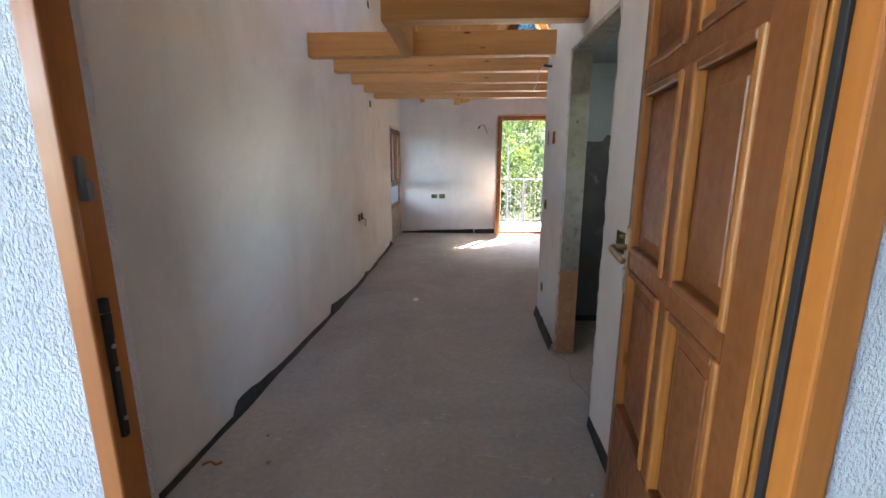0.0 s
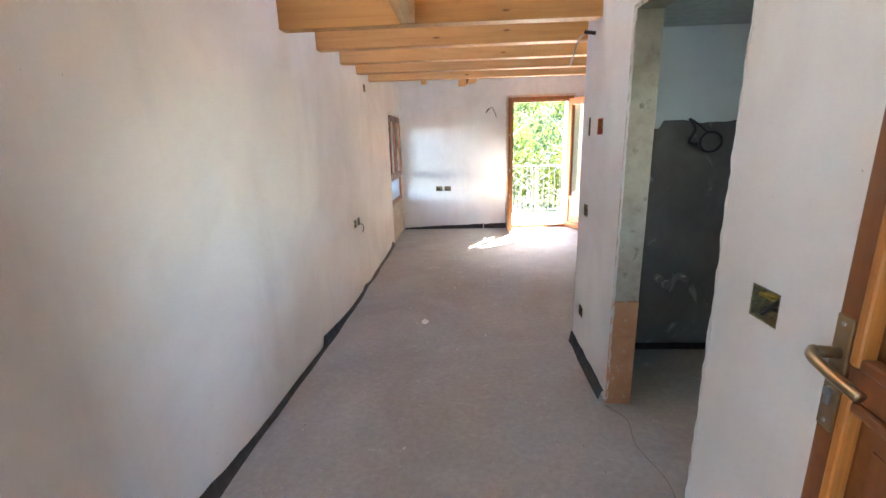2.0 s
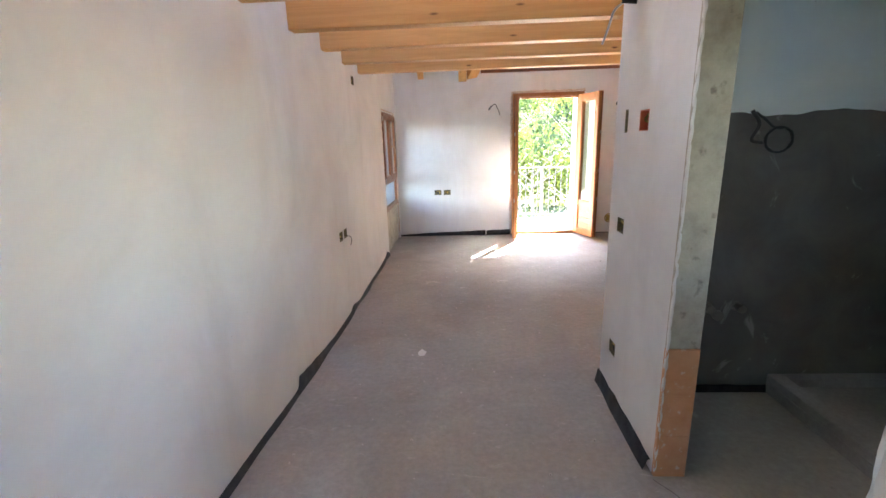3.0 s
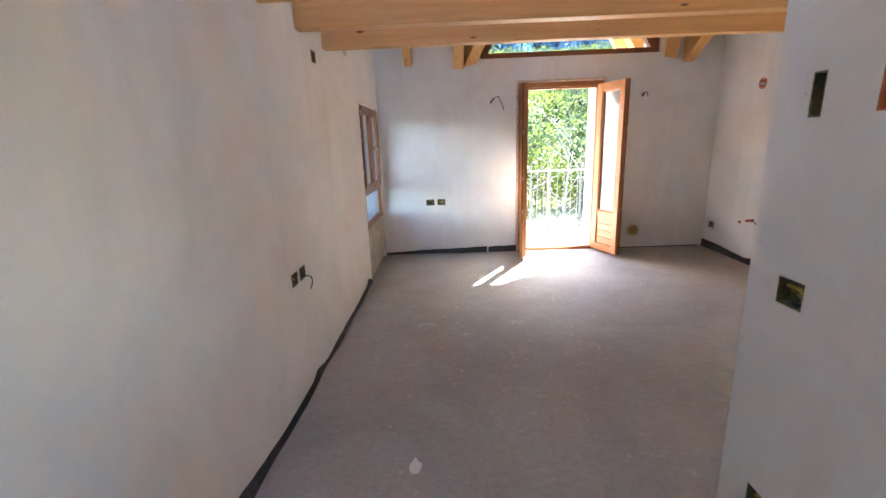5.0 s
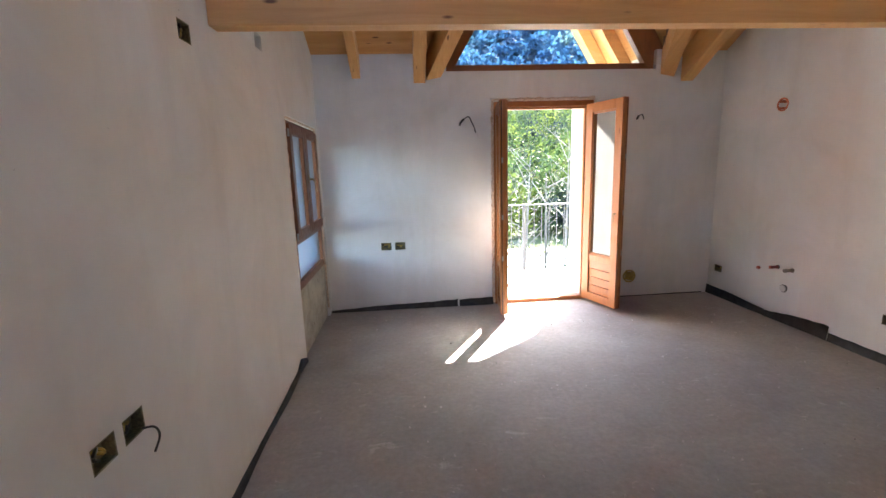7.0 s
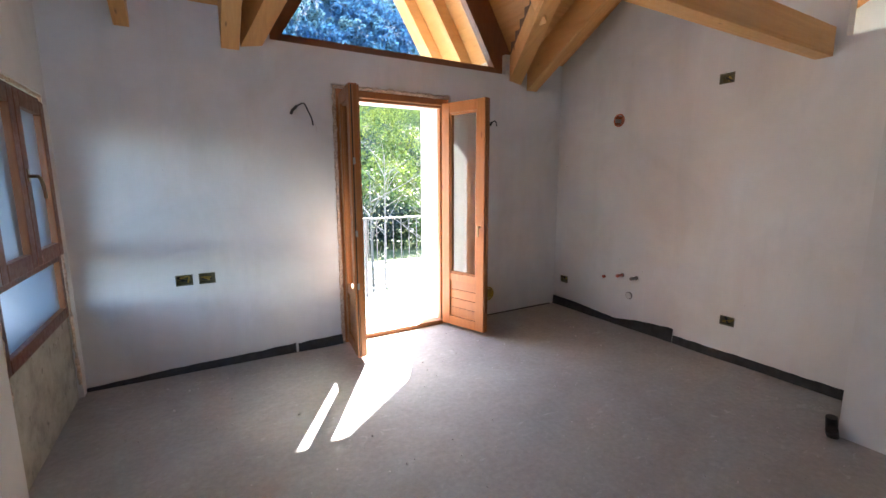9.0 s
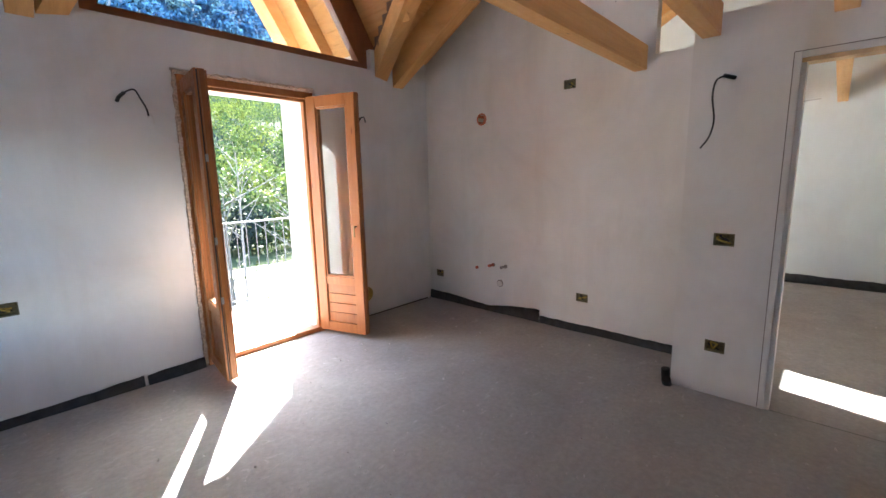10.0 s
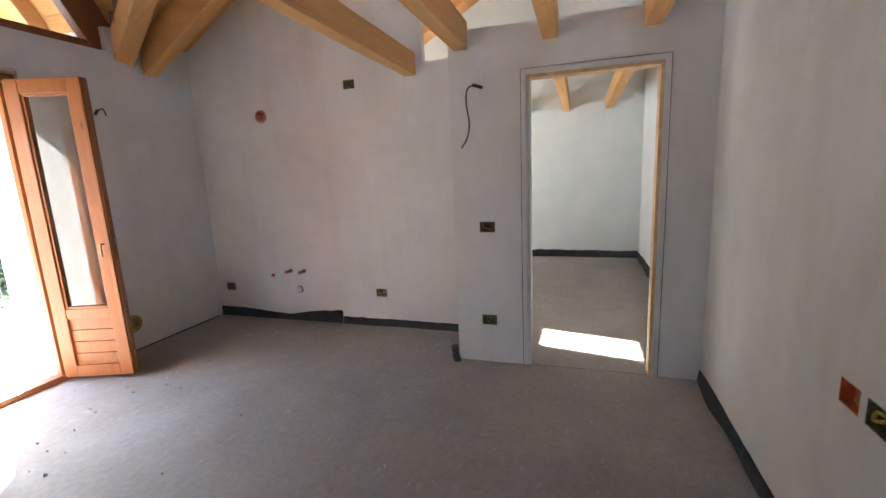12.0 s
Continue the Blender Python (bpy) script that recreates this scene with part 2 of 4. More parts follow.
def tube(points, r, n=8):
    """A round bar swept along points."""
    bm = bmesh.new()
    pts = [Vector(p) for p in points]
    rings = []
    up = Vector((0.13, 0.31, 0.94))
    for i, p in enumerate(pts):
        d = (pts[min(i + 1, len(pts) - 1)] - pts[max(i - 1, 0)]).normalized()
        a = d.cross(up).normalized()
        b = d.cross(a)
        rings.append([bm.verts.new(p + r * (math.cos(2 * math.pi * j / n) * a + math.sin(2 * math.pi * j / n) * b)) for j in range(n)])
    for q, s in zip(rings, rings[1:]):
        for j in range(n):
            bm.faces.new((q[j], q[(j + 1) % n], s[(j + 1) % n], s[j]))
    bm.faces.new(rings[0][::-1])
    bm.faces.new(rings[-1])
    return bm


def smooth_path(points, n=8):
    """Catmull-Rom through the points."""
    P = [Vector(p) for p in points]
    P = [2 * P[0] - P[1]] + P + [2 * P[-1] - P[-2]]
    out = []
    for i in range(1, len(P) - 2):
        a, b, c, d = P[i - 1:i + 3]
        for j in range(n):
            t = j / n
            out.append(0.5 * (2 * b + (c - a) * t + (2 * a - 5 * b + 4 * c - d) * t * t + (3 * b - 3 * c + d - a) * t ** 3))
    return out + [P[-2]]


def join(*bms):
    out = bmesh.new()
    for b in bms:
        me = bpy.data.meshes.new("tmp")
        b.to_mesh(me)
        b.free()
        out.from_mesh(me)
        bpy.data.meshes.remove(me)
    return out


def mesh_ob(name, bm, mat, smooth=False):
    bmesh.ops.recalc_face_normals(bm, faces=bm.faces)
    me = bpy.data.meshes.new(name)
    bm.to_mesh(me)
    bm.free()
    me.materials.append(mat)
    if smooth:
        for p in me.polygons:
            p.use_smooth = True
    return new(name, me)


def part(name, bm, mat, parent, label="", smooth=False):
    ob = mesh_ob(name, bm, mat, smooth)
    ob.parent = parent
    if label:
        tagged(ob, label)
    return ob


def thing(name, label, category, at=(0, 0, 0), group="", kind=""):
    e = new(name)
    e.empty_display_size = 0.1
    e.matrix_world = at if isinstance(at, Matrix) else Matrix.Translation(at)
    return tagged(e, label, category, group, kind)


def structure(name, bm, mat, label, category, smooth=False):
    return tagged(mesh_ob(name, bm, mat, smooth), label, category, kind="structure")


def wall(name, axis, face, thick, u0, u1, z0, z1, holes=(), cap=None, cuts=(), mat=None, label="", parent=None):
    """A wall whose room face lies at face on the axis and whose back at face + thick. holes: (u0, u1, z0, z1, depth), depth None goes through."""
    us = sorted({u0, u1, *cuts, *[h[0] for h in holes], *[h[1] for h in holes]})
    zs = sorted({z0, z1, *[h[2] for h in holes], *[h[3] for h in holes]})
    sign = 1 if thick > 0 else -1
    bm = bmesh.new()

    def depth(i, j):
        if not (0 <= i < len(us) - 1 and 0 <= j < len(zs) - 1):
            return abs(thick)
        u, z = (us[i] + us[i + 1]) / 2, (zs[j] + zs[j + 1]) / 2
        for h in holes:
            if h[0] < u < h[1] and h[2] < z < h[3]:
                return abs(thick) if h[4] is None else h[4]
        return 0.0

    def P(i, j, d):
        u, z = us[i], zs[j]
        if cap:
            z = min(z, cap(u))
        v = face + sign * d
        return bm.verts.new((v, u, z) if axis == "x" else (u, v, z))

    for i in range(len(us) - 1):
        for j in range(len(zs) - 1):
            if cap and zs[j] >= max(cap(us[i]), cap(us[i + 1])) - 1e-4:
                continue
            d = depth(i, j)
            t = abs(thick)
            if d < t:
                bm.faces.new((P(i, j, d), P(i + 1, j, d), P(i + 1, j + 1, d), P(i, j + 1, d)))
                bm.faces.new((P(i, j, t), P(i, j + 1, t), P(i + 1, j + 1, t), P(i + 1, j, t)))
            for (a, b), e in ((((i, j), (i + 1, j)), depth(i, j - 1)), (((i + 1, j), (i + 1, j + 1)), depth(i + 1, j)),
                              (((i + 1, j + 1), (i, j + 1)), depth(i, j + 1)), (((i, j + 1), (i, j)), depth(i - 1, j))):
                if d < e:
                    bm.faces.new((P(*a, d), P(*b, d), P(*b, e), P(*a, e)))
    bmesh.ops.remove_doubles(bm, verts=bm.verts, dist=1e-5)
    return structure(name, bm, mat or M_PLASTER, label, "wall")


# ---- plan ----
LEFT, FAR, KIT, DOORW, HALLR, RIGHTW = -1.15, 8.96, 3.37, 2.80, 0.81, 4.36
EAVE, SLOPE, RIDGE_Y = 2.77, 0.577, 5.2
RIDGE_Z = EAVE + SLOPE * (FAR - RIDGE_Y)
DORM_X, DORM_HALF, DORM_SLOPE, DORM_END = 1.40, 1.30, 1.62, 10.70


def roof_z(y):
    return RIDGE_Z - SLOPE * abs(y - RIDGE_Y)


def sockets(axis, face, inward, spots, mat=M_BOXIN):
    """Open flush boxes in a wall: (u, z, width, height). inward: +1 or -1, away from the room."""
    for u, z, w, h in spots:
        m = Matrix.Translation((face, u, z) if axis == "x" else (u, face, z))
        if axis == "x":
            m = m @ Matrix(((0, inward, 0, 0), (1, 0, 0, 0), (0, 0, 1, 0), (0, 0, 0, 1)))
        else:
            m = m @ Matrix(((1, 0, 0, 0), (0, inward, 0, 0), (0, 0, 1, 0), (0, 0, 0, 1)))
        red = mat is M_BOXRED
        t = thing("socket_box", "empty orange plastic flush box set in the plaster wall" if red else "empty flush socket box with wire ends set in the plaster wall", "socket box", (0, 0, 0), "socket boxes")
        a, b = w / 2, h / 2
        part("back", box(-a + .001, a - .001, 0.040, 0.044, -b + .001, b - .001, 0, m=m), mat, t)
        for x0, x1, z0, z1 in ((-a + .0005, -a + .005, -b + .0005, b - .0005), (a - .005, a - .0005, -b + .0005, b - .0005),
                               (-a + .005, a - .005, -b + .0005, -b + .005), (-a + .005, a - .005, b - .005, b - .0005)):
            part("side", box(x0, x1, 0.001, 0.040, z0, z1, 0, m=m), mat, t)
        if w > 0.06:
            rng = random.Random(int(u * 1000 + z * 77))
            for col in ((M_WIREYEL,) if red else (M_WIREYEL, M_WIREBLK)):
                q = [m @ Vector((rng.uniform(-a, a) * .6, 0.038, rng.uniform(-b, b) * .4)), m @ Vector((rng.uniform(-a, a) * .7, 0.018, rng.uniform(-b, b) * .7)),
                     m @ Vector((rng.uniform(-a, a) * .7, 0.010, rng.uniform(-b, b) * .7)), m @ Vector((rng.uniform(-a, a) * .7, 0.025, rng.uniform(-b, b) * .7))]
                part("wire_end", tube(smooth_path(q, 5), 0.006, 6), col, t)


def hole(u, z, w, h, d=0.046):
    return (u - w / 2, u + w / 2, z - h / 2, z + h / 2, d)


# ---- floor and walls ----
bm = bmesh.new()
bm_box(bm, -1.57, 7.05, 0.99, 9.50, -0.25, 0.0)
structure("floor", bm, M_SCREED, "bare grey-brown cement screed floor with dust and stains", "floor")

S_LEFT = [(5.40, 0.79, 0.105, 0.085), (5.54, 0.79, 0.105, 0.085), (6.25, 2.19, 0.11, 0.085), (6.32, 3.41, 0.12, 0.09)]
WIN = (7.72, 8.87, 0.59, 2.03)
ridge_cuts = (RIDGE_Y,)
wall_left = wall("wall_left", "x", LEFT, -0.42, 0.97, 9.50, 0.0, 5.2,
     [hole(*s) for s in S_LEFT] + [(WIN[0], WIN[1], 0.0, WIN[3], None), hole(7.26, 2.43, 0.14, 0.10)],
     cap=roof_z, cuts=(5.0, RIDGE_Y), label="smeared grey-white plaster wall with small knocks and marks")
sockets("x", LEFT, -1, S_LEFT)


def left_x(y):
    """Room face of the left wall, which runs out of square towards the entrance."""
    return LEFT - 0.033 * max(0.0, 5.0 - y)


for vert in wall_left.data.vertices:
    vert.co.x += left_x(vert.co.y) - LEFT

S_FAR = [(-0.49, 0.74, 0.115, 0.085), (-0.335, 0.74, 0.115, 0.085)]
FD = (0.71, 1.89, 0.0, 2.31)


def far_cap(x):
    return 2.59 if DORM_X - DORM_HALF + 0.14 < x < DORM_X + DORM_HALF - 0.14 else EAVE + 0.02


# hole at x 4.10-6.50: added unseen opening that brightens the second room
wall("wall_far", "y", FAR, 0.54, -1.15, 7.05, 0.0, 2.80,
     [hole(*s) for s in S_FAR] + [(0.80, 1.83, 0.0, 2.25, None), (FD[0], FD[1], 0.0, FD[3], 0.085), hole(2.37, 0.25, 0.10, 0.10), (4.10, 6.50, 0.05, 2.25, None)],
     cap=far_cap, cuts=(0.2399, 0.2401, 2.5599, 2.5601), label="grey-white plaster wall around the open balcony door")
sockets("y", FAR, 1, S_FAR)

S_KIT = [(8.80, 0.33, 0.115, 0.08), (6.98, 0.335, 0.115, 0.08), (7.16, 2.285, 0.115, 0.08)]
wall("wall_kitchen", "x", KIT, 0.10, 6.05, 8.96, 0.0, 5.2, [hole(*s) for s in S_KIT] + [hole(8.15, 2.08, 0.088, 0.088, 0.09), (6.05, 6.45, 2.40, 5.2, None)],
     cap=roof_z, label="grey-white plaster wall with pipe stubs and flush boxes")
sockets("x", KIT, 1, S_KIT)
S_DW = [(5.80, 1.055, 0.115, 0.08), (5.80, 0.34, 0.115, 0.08)]
wall("wall_partition", "x", DOORW, 0.11, 4.36, 6.05, 0.0, 2.42, [hole(*s) for s in S_DW] + [(4.66, 5.51, 0.0, 2.09, None)],
     label="plastered partition with a bare unfinished doorway and ragged top")
sockets("x", DOORW, 1, S_DW)
wall("wall_return", "y", 6.05, -0.10, 2.91, 3.47, 0.0, 2.40, label="short plastered return of the partition")
S_RW = [(1.25, 0.74, 0.105, 0.085), (1.115, 0.74, 0.105, 0.085)]
wall("wall_right", "y", RIGHTW, -0.11, 0.95, 2.80, 0.0, 5.2, [hole(*s) for s in S_RW], cap=lambda x: roof_z(4.3), label="grey-white plaster wall beside the partition")
sockets("y", RIGHTW, -1, S_RW[:1], M_BOXRED)
sockets("y", RIGHTW, -1, S_RW[1:])
S_HALL = [(4.20, 1.655, 0.045, 0.12), (4.18, 1.09, 0.10, 0.085), (4.17, 0.34, 0.10, 0.085), (2.352, 1.112, 0.115, 0.10)]
S_HRED = [(3.97, 1.65, 0.11, 0.10)]
wall("wall_hall", "x", HALLR, 0.14, 1.09, RIGHTW, 0.0, 5.2, [hole(*s) for s in S_HALL + S_HRED] + [(2.585, 3.54, 0.0, 2.21, None)],
     cap=roof_z, label="grey-white plaster wall with an unframed bathroom opening")
sockets("x", HALLR, 1, S_HALL)
sockets("x", HALLR, 1, S_HRED, M_BOXRED)

# bathroom
wall("wall_bath_far", "y", 4.24, 0.008, 0.95, 2.70, 0.0, 2.26, mat=M_PLASTER2, label="pale plaster wall of the bathroom")
# the hole is added out of view, to let more daylight into the bathroom
wall("wall_bath_right", "x", 2.62, 0.17, 1.60, 4.24, 0.0, 2.26, [(2.0, 2.95, 1.25, 2.1, None)], mat=M_PLASTER2, label="pale plaster side wall of the bathroom")
wall("wall_bath_near", "y", 1.70, -0.1, 0.95, 2.62, 0.0, 2.26, mat=M_PLASTER2, label="pale plaster near wall of the bathroom")
bm = bmesh.new()
bm_box(bm, 0.95, 2.70, 1.6, 4.24, 2.26, 2.36)
structure("ceiling", bm, M_CEILBATH, "flat grey bathroom ceiling", "ceiling")


def ragged_coat(name, m, length, top, label):
    """Dark base coat with a ragged upper edge, in a wall's own plane (x along, y out)."""
    bm = bmesh.new()
    n = 60
    lo, hi, lo2, hi2 = [], [], [], []
    for i in range(n + 1):
        x = length * i / n
        z = top + 0.035 * noise.noise((x * 2.2, 3.1, 0)) + 0.018 * noise.noise((x * 9, 1.7, 0)) - (0.05 if x < 0.35 else 0)
        for row, yy, zz in ((lo, 0.0, 0.0), (hi, 0.0, z), (lo2, 0.008, 0.0), (hi2, 0.007, z - 0.004)):
            row.append(bm.verts.new(m @ Vector((x, yy, zz))))
    for i in range(n):
        bm.faces.new((lo2[i], lo2[i + 1], hi2[i + 1], hi2[i]))
        bm.faces.new((hi2[i], hi2[i + 1], hi[i + 1], hi[i]))
    return structure(name, bm, M_DARKRENDER, label, "wall coating")


ragged_coat("trim_dark_coat", Matrix.Translation((0.952, 4.2395, 0)) @ Matrix.Diagonal((1, -1, 1, 1)), 1.667, 1.68, "dark grey waterproof render with white smears and ragged top")
ragged_coat("trim_dark_coat_side", Matrix.Translation((2.6195, 4.23, 0)) @ Matrix(((0, -1, 0, 0), (-1, 0, 0, 0), (0, 0, 1, 0), (0, 0, 0, 1))), 1.2, 1.66, "dark grey waterproof render on the shower side")

# second room
wall("wall_room_far", "x", 6.90, 0.15, 4.0, 8.96, 0.0, 5.2, cap=roof_z, cuts=ridge_cuts, mat=M_PLASTER2, label="pale plaster wall of the second room")
wall("wall_room_right", "y", 4.25, -0.12, 2.80, 6.90, 0.0, 5.2, cap=lambda x: roof_z(4.25), mat=M_PLASTER2, label="pale plaster side wall of the second room")

# front wall with the entrance
wall("wall_front", "y", 0.99, 0.10, -4.2, 4.2, 0.0, 2.85, [(-0.514, 0.655, 0.0, 2.20, None)], mat=M_STUCCO, label="rough white stucco front wall round the entrance")

# ---- roof ----
def valley_x(z):
    """Half-width of the dormer's opening at height z."""
    return max(0.0, DORM_HALF - (z - EAVE) / DORM_SLOPE)


SKYL = (4.86, 5.275, 7.74, 8.34)  # skylight of the second room: x, x, y, y
SKYN_ADDED = (-0.95, -0.20, 3.85, 4.85)  # added unseen skylight over the open bay, to brighten the hall


def roof_strips(width, gap, lift, thick):
    """Strips along x on both slopes, with the dormer, the skylight and the added hall skylight left open."""
    bm = bmesh.new()
    run = width / math.sqrt(1 + SLOPE ** 2)
    for side in (1, -1):
        y = RIDGE_Y
        while abs(y - RIDGE_Y) < (FAR + 0.75 - RIDGE_Y if side > 0 else RIDGE_Y - 0.55):
            ya, yb = y + side * gap, y + side * run
            ym = (ya + yb) / 2
            spans = [(-1.75, 7.3)]
            if side > 0:
                h = max(0.0, valley_x(roof_z(ym)) - 0.06)
                if ym > FAR + 0.14:
                    h = DORM_HALF + 0.3
                if h > 0:
                    spans = [(-1.75, DORM_X - h), (DORM_X + h, 7.3)]
                if SKYL[2] < ym < SKYL[3]:
                    spans = spans[:-1] + [(spans[-1][0], SKYL[0]), (SKYL[1], 7.3)]
            elif SKYN_ADDED[2] < ym < SKYN_ADDED[3]:
                spans = [(-1.75, SKYN_ADDED[0]), (SKYN_ADDED[1], 7.3)]
            za, zb = roof_z(ya) + lift, roof_z(yb) + lift
            for x0, x1 in spans:
                vs = [bm.verts.new(p) for p in ((x0, ya, za), (x1, ya, za), (x1, yb, zb), (x0, yb, zb), (x0, ya, za + thick), (x1, ya, za + thick), (x1, yb, zb + thick), (x0, yb, zb + thick))]
                for f in ((0, 1, 2, 3), (7, 6, 5, 4), (0, 4, 5, 1), (1, 5, 6, 2), (2, 6, 7, 3), (3, 7, 4, 0)):
                    bm.faces.new([vs[i] for i in f])
            y = yb
    return bm


def dormer_strips(width, gap, lift, thick):
    bm = bmesh.new()
    rise = width * DORM_SLOPE / math.sqrt(1 + DORM_SLOPE ** 2)
    top = EAVE + DORM_SLOPE * DORM_HALF
    for side in (-1, 1):
        z = 2.50
        while z < top - 1e-6:
            z1 = min(z + rise, top)
            za = z + gap
            zm = (z + z1) / 2
            y0 = FAR - (zm - EAVE) / SLOPE - 0.13 if zm > EAVE + 0.1 else FAR + 0.02
            # apex strips lengthened out of view, to block sun through the gable window
            end = DORM_END if zm < 4.35 else 11.0
            xa, xb = [DORM_X + side * (DORM_HALF - (q - EAVE) / DORM_SLOPE) for q in (za, z1)]
            vs = [bm.verts.new(p) for p in ((xa, y0, za + lift), (xa, end, za + lift), (xb, end, z1 + lift), (xb, y0, z1 + lift),
                                            (xa, y0, za + lift + thick), (xa, end, za + lift + thick), (xb, end, z1 + lift + thick), (xb, y0, z1 + lift + thick))]
            for f in ((0, 1, 2, 3), (7, 6, 5, 4), (0, 4, 5, 1), (1, 5, 6, 2), (2, 6, 7, 3), (3, 7, 4, 0)):
                bm.faces.new([vs[i] for i in f])
            z = z1
    return bm


structure("ceiling_boards", roof_strips(0.135, 0.004, 0.0, 0.022), M_BOARD_X, "varnished spruce boards under the sloping roof", "ceiling")
structure("ceiling_dormer", dormer_strips(0.135, 0.005, 0.0, 0.03), M_BOARD_Y, "varnished spruce boards under the dormer roof", "ceiling")
structure("roof", roof_strips(0.135, 0.0, 0.026, 0.12), M_ROOF, "roof deck over the boards", "roof")
structure("roof_dormer", dormer_strips(0.135, 0.0, 0.036, 0.12), M_ROOF, "dormer roof deck", "roof")


def sloped_beam(a, b, w, depth, end_drop=0.0):
    """A beam whose upper middle line runs from a to b, with upright sides."""
    a, b = Vector(a), Vector(b)
    d = (b - a)
    s = Vector((d.y, -d.x, 0)).normalized() * (w / 2)
    bm = bmesh.new()
    dz = Vector((0, 0, depth))
    vs = [bm.verts.new(p) for p in (a - s - dz, a + s - dz, b + s - dz, b - s - dz, a - s, a + s, b + s, b - s)]
    for f in ((3, 2, 1, 0), (4, 5, 6, 7), (0, 1, 5, 4), (1, 2, 6, 5), (2, 3, 7, 6), (3, 0, 4, 7)):
        bm.faces.new([vs[i] for i in f])
    return bevelled(bm, 0.004, 2)


def rafter(x, w, depth, far=True, y_end=None, label="planed spruce rafter under the roof boards"):
    y0, y1 = (RIDGE_Y + 0.08, FAR + 0.12) if far else (RIDGE_Y - 0.08, 1.2)
    if y_end:
        y0 = y_end
    ob = mesh_ob("rafter", sloped_beam((x, y0, roof_z(y0) - 0.003), (x, y1, roof_z(y1) - 0.003), w, depth), M_BEAM_Y)
    return tagged(ob, label, "rafter", "rafters")


rafter(-0.705, 0.09, 0.235)
rafter(-0.045, 0.125, 0.29)
rafter(2.925, 0.14, 0.31)
for x in (3.75, 4.45, 5.40, 6.15):
    rafter(x, 0.10, 0.235)
for x in (-0.05, 0.7, 1.4, 2.2, 3.0, 3.75, 4.5, 5.25, 6.0):
    rafter(x, 0.10, 0.235, False)
tagged(mesh_ob("ridge_beam", box(-1.15, 6.9, RIDGE_Y - 0.08, RIDGE_Y + 0.08, RIDGE_Z - 0.40, RIDGE_Z - 0.06), M_BEAM_X), "large spruce ridge beam under the roof", "beam")
for s in (-1, 1):
    tagged(mesh_ob("valley_rafter", sloped_beam((DORM_X + s * (DORM_HALF + 0.03), FAR + 0.1, EAVE - 0.06), (DORM_X + s * 0.06, FAR - DORM_HALF * DORM_SLOPE / SLOPE + 0.1, EAVE + DORM_HALF * DORM_SLOPE - 0.03), 0.15, 0.25), M_BEAM_Y),
           "diagonal spruce valley rafter of the dormer", "rafter", "rafters")
    for y in (8.30, 7.55, 6.8):
        zt = EAVE + DORM_SLOPE * DORM_HALF
        zv = EAVE + SLOPE * (FAR - y)
        ob = mesh_ob("jack_rafter", sloped_beam((DORM_X + s * valley_x(zv), y, zv - 0.02), (DORM_X + s * 0.02, y, zt - 0.05), 0.09, 0.26), M_BEAM_X)
        tagged(ob, "short spruce jack rafter of the dormer", "rafter", "rafters")
    for y in (9.75, 10.28):
        zt = EAVE + DORM_SLOPE * DORM_HALF
        ob = mesh_ob("barge_rafter", sloped_beam((DORM_X + s * (DORM_HALF + 0.18), y, EAVE - 0.18 * DORM_SLOPE - 0.02), (DORM_X + s * 0.02, y, zt - 0.05), 0.11, 0.26), M_BEAM_X)
        tagged(ob, "outer spruce rafter of the dormer overhang", "rafter", "rafters")

# horizontal tie beams
BZ0, BZ1 = 2.292, 2.475


def beam(y, x0, x1, label="planed spruce tie beam with dark knots"):
    return tagged(mesh_ob("ceiling_beam", box(x0, x1, y, y + 0.10, BZ0, BZ1, 0.005), M_BEAM_X), label, "beam", "ceiling beams")


beam(4.05, LEFT - 0.06, HALLR)
for y in (4.69, 5.30, 5.905):
    beam(y, LEFT - 0.03, DOORW)
beam(6.505, LEFT, KIT)
for y in (4.69, 5.30, 5.905):
    beam(y, 2.91 if y < 5.9 else 3.47, 6.90)
tagged(mesh_ob("trimmer_beam", box(-0.415, HALLR, 3.14, 3.26, BZ0, BZ1 + 0.03, 0.005), M_BEAM_X), "spruce trimmer beam beside the open bay", "beam", "ceiling beams")
tagged(mesh_ob("short_joist", box(-0.415, -0.325, 3.26, 4.05, BZ0 + 0.004, BZ1, 0.005), M_BEAM_Y), "short spruce joist between trimmer and tie beam", "beam", "ceiling beams")

# ---- gable window ----
gw = thing("window_1", "triangular dark brown wooden gable window with clear glass", "window", kind="structure")
gz0, gy0, gy1 = 2.59, 9.02, 9.10
tri_h = lambda hw: hw * DORM_SLOPE
part("window_frame", box(DORM_X - 1.16, DORM_X + 1.16, gy0, gy1, gz0, gz0 + 0.075, 0.006), M_WDARK, gw)
for s in (-1, 1):
    bm = bmesh.new()
    o, i_ = 1.425, 1.10
    apx_o, apx_i = gz0 + 0.0 + tri_h(o), gz0 + tri_h(i_)
    q = [(DORM_X + s * o, gz0 + 0.0), (DORM_X + s * i_, gz0), (DORM_X, apx_i), (DORM_X, apx_o)]
    f0 = [bm.verts.new((x, gy0 - 0.004, z)) for x, z in q]
    f1 = [bm.verts.new((x, gy1 + 0.004, z)) for x, z in q]
    bm.faces.new(f0)
    bm.faces.new(f1[::-1])
    for a in range(4):
        bm.faces.new((f0[a], f0[(a + 1) % 4], f1[(a + 1) % 4], f1[a]))
    part("window_frame", bm, M_WDARK, gw)
bm = bmesh.new()
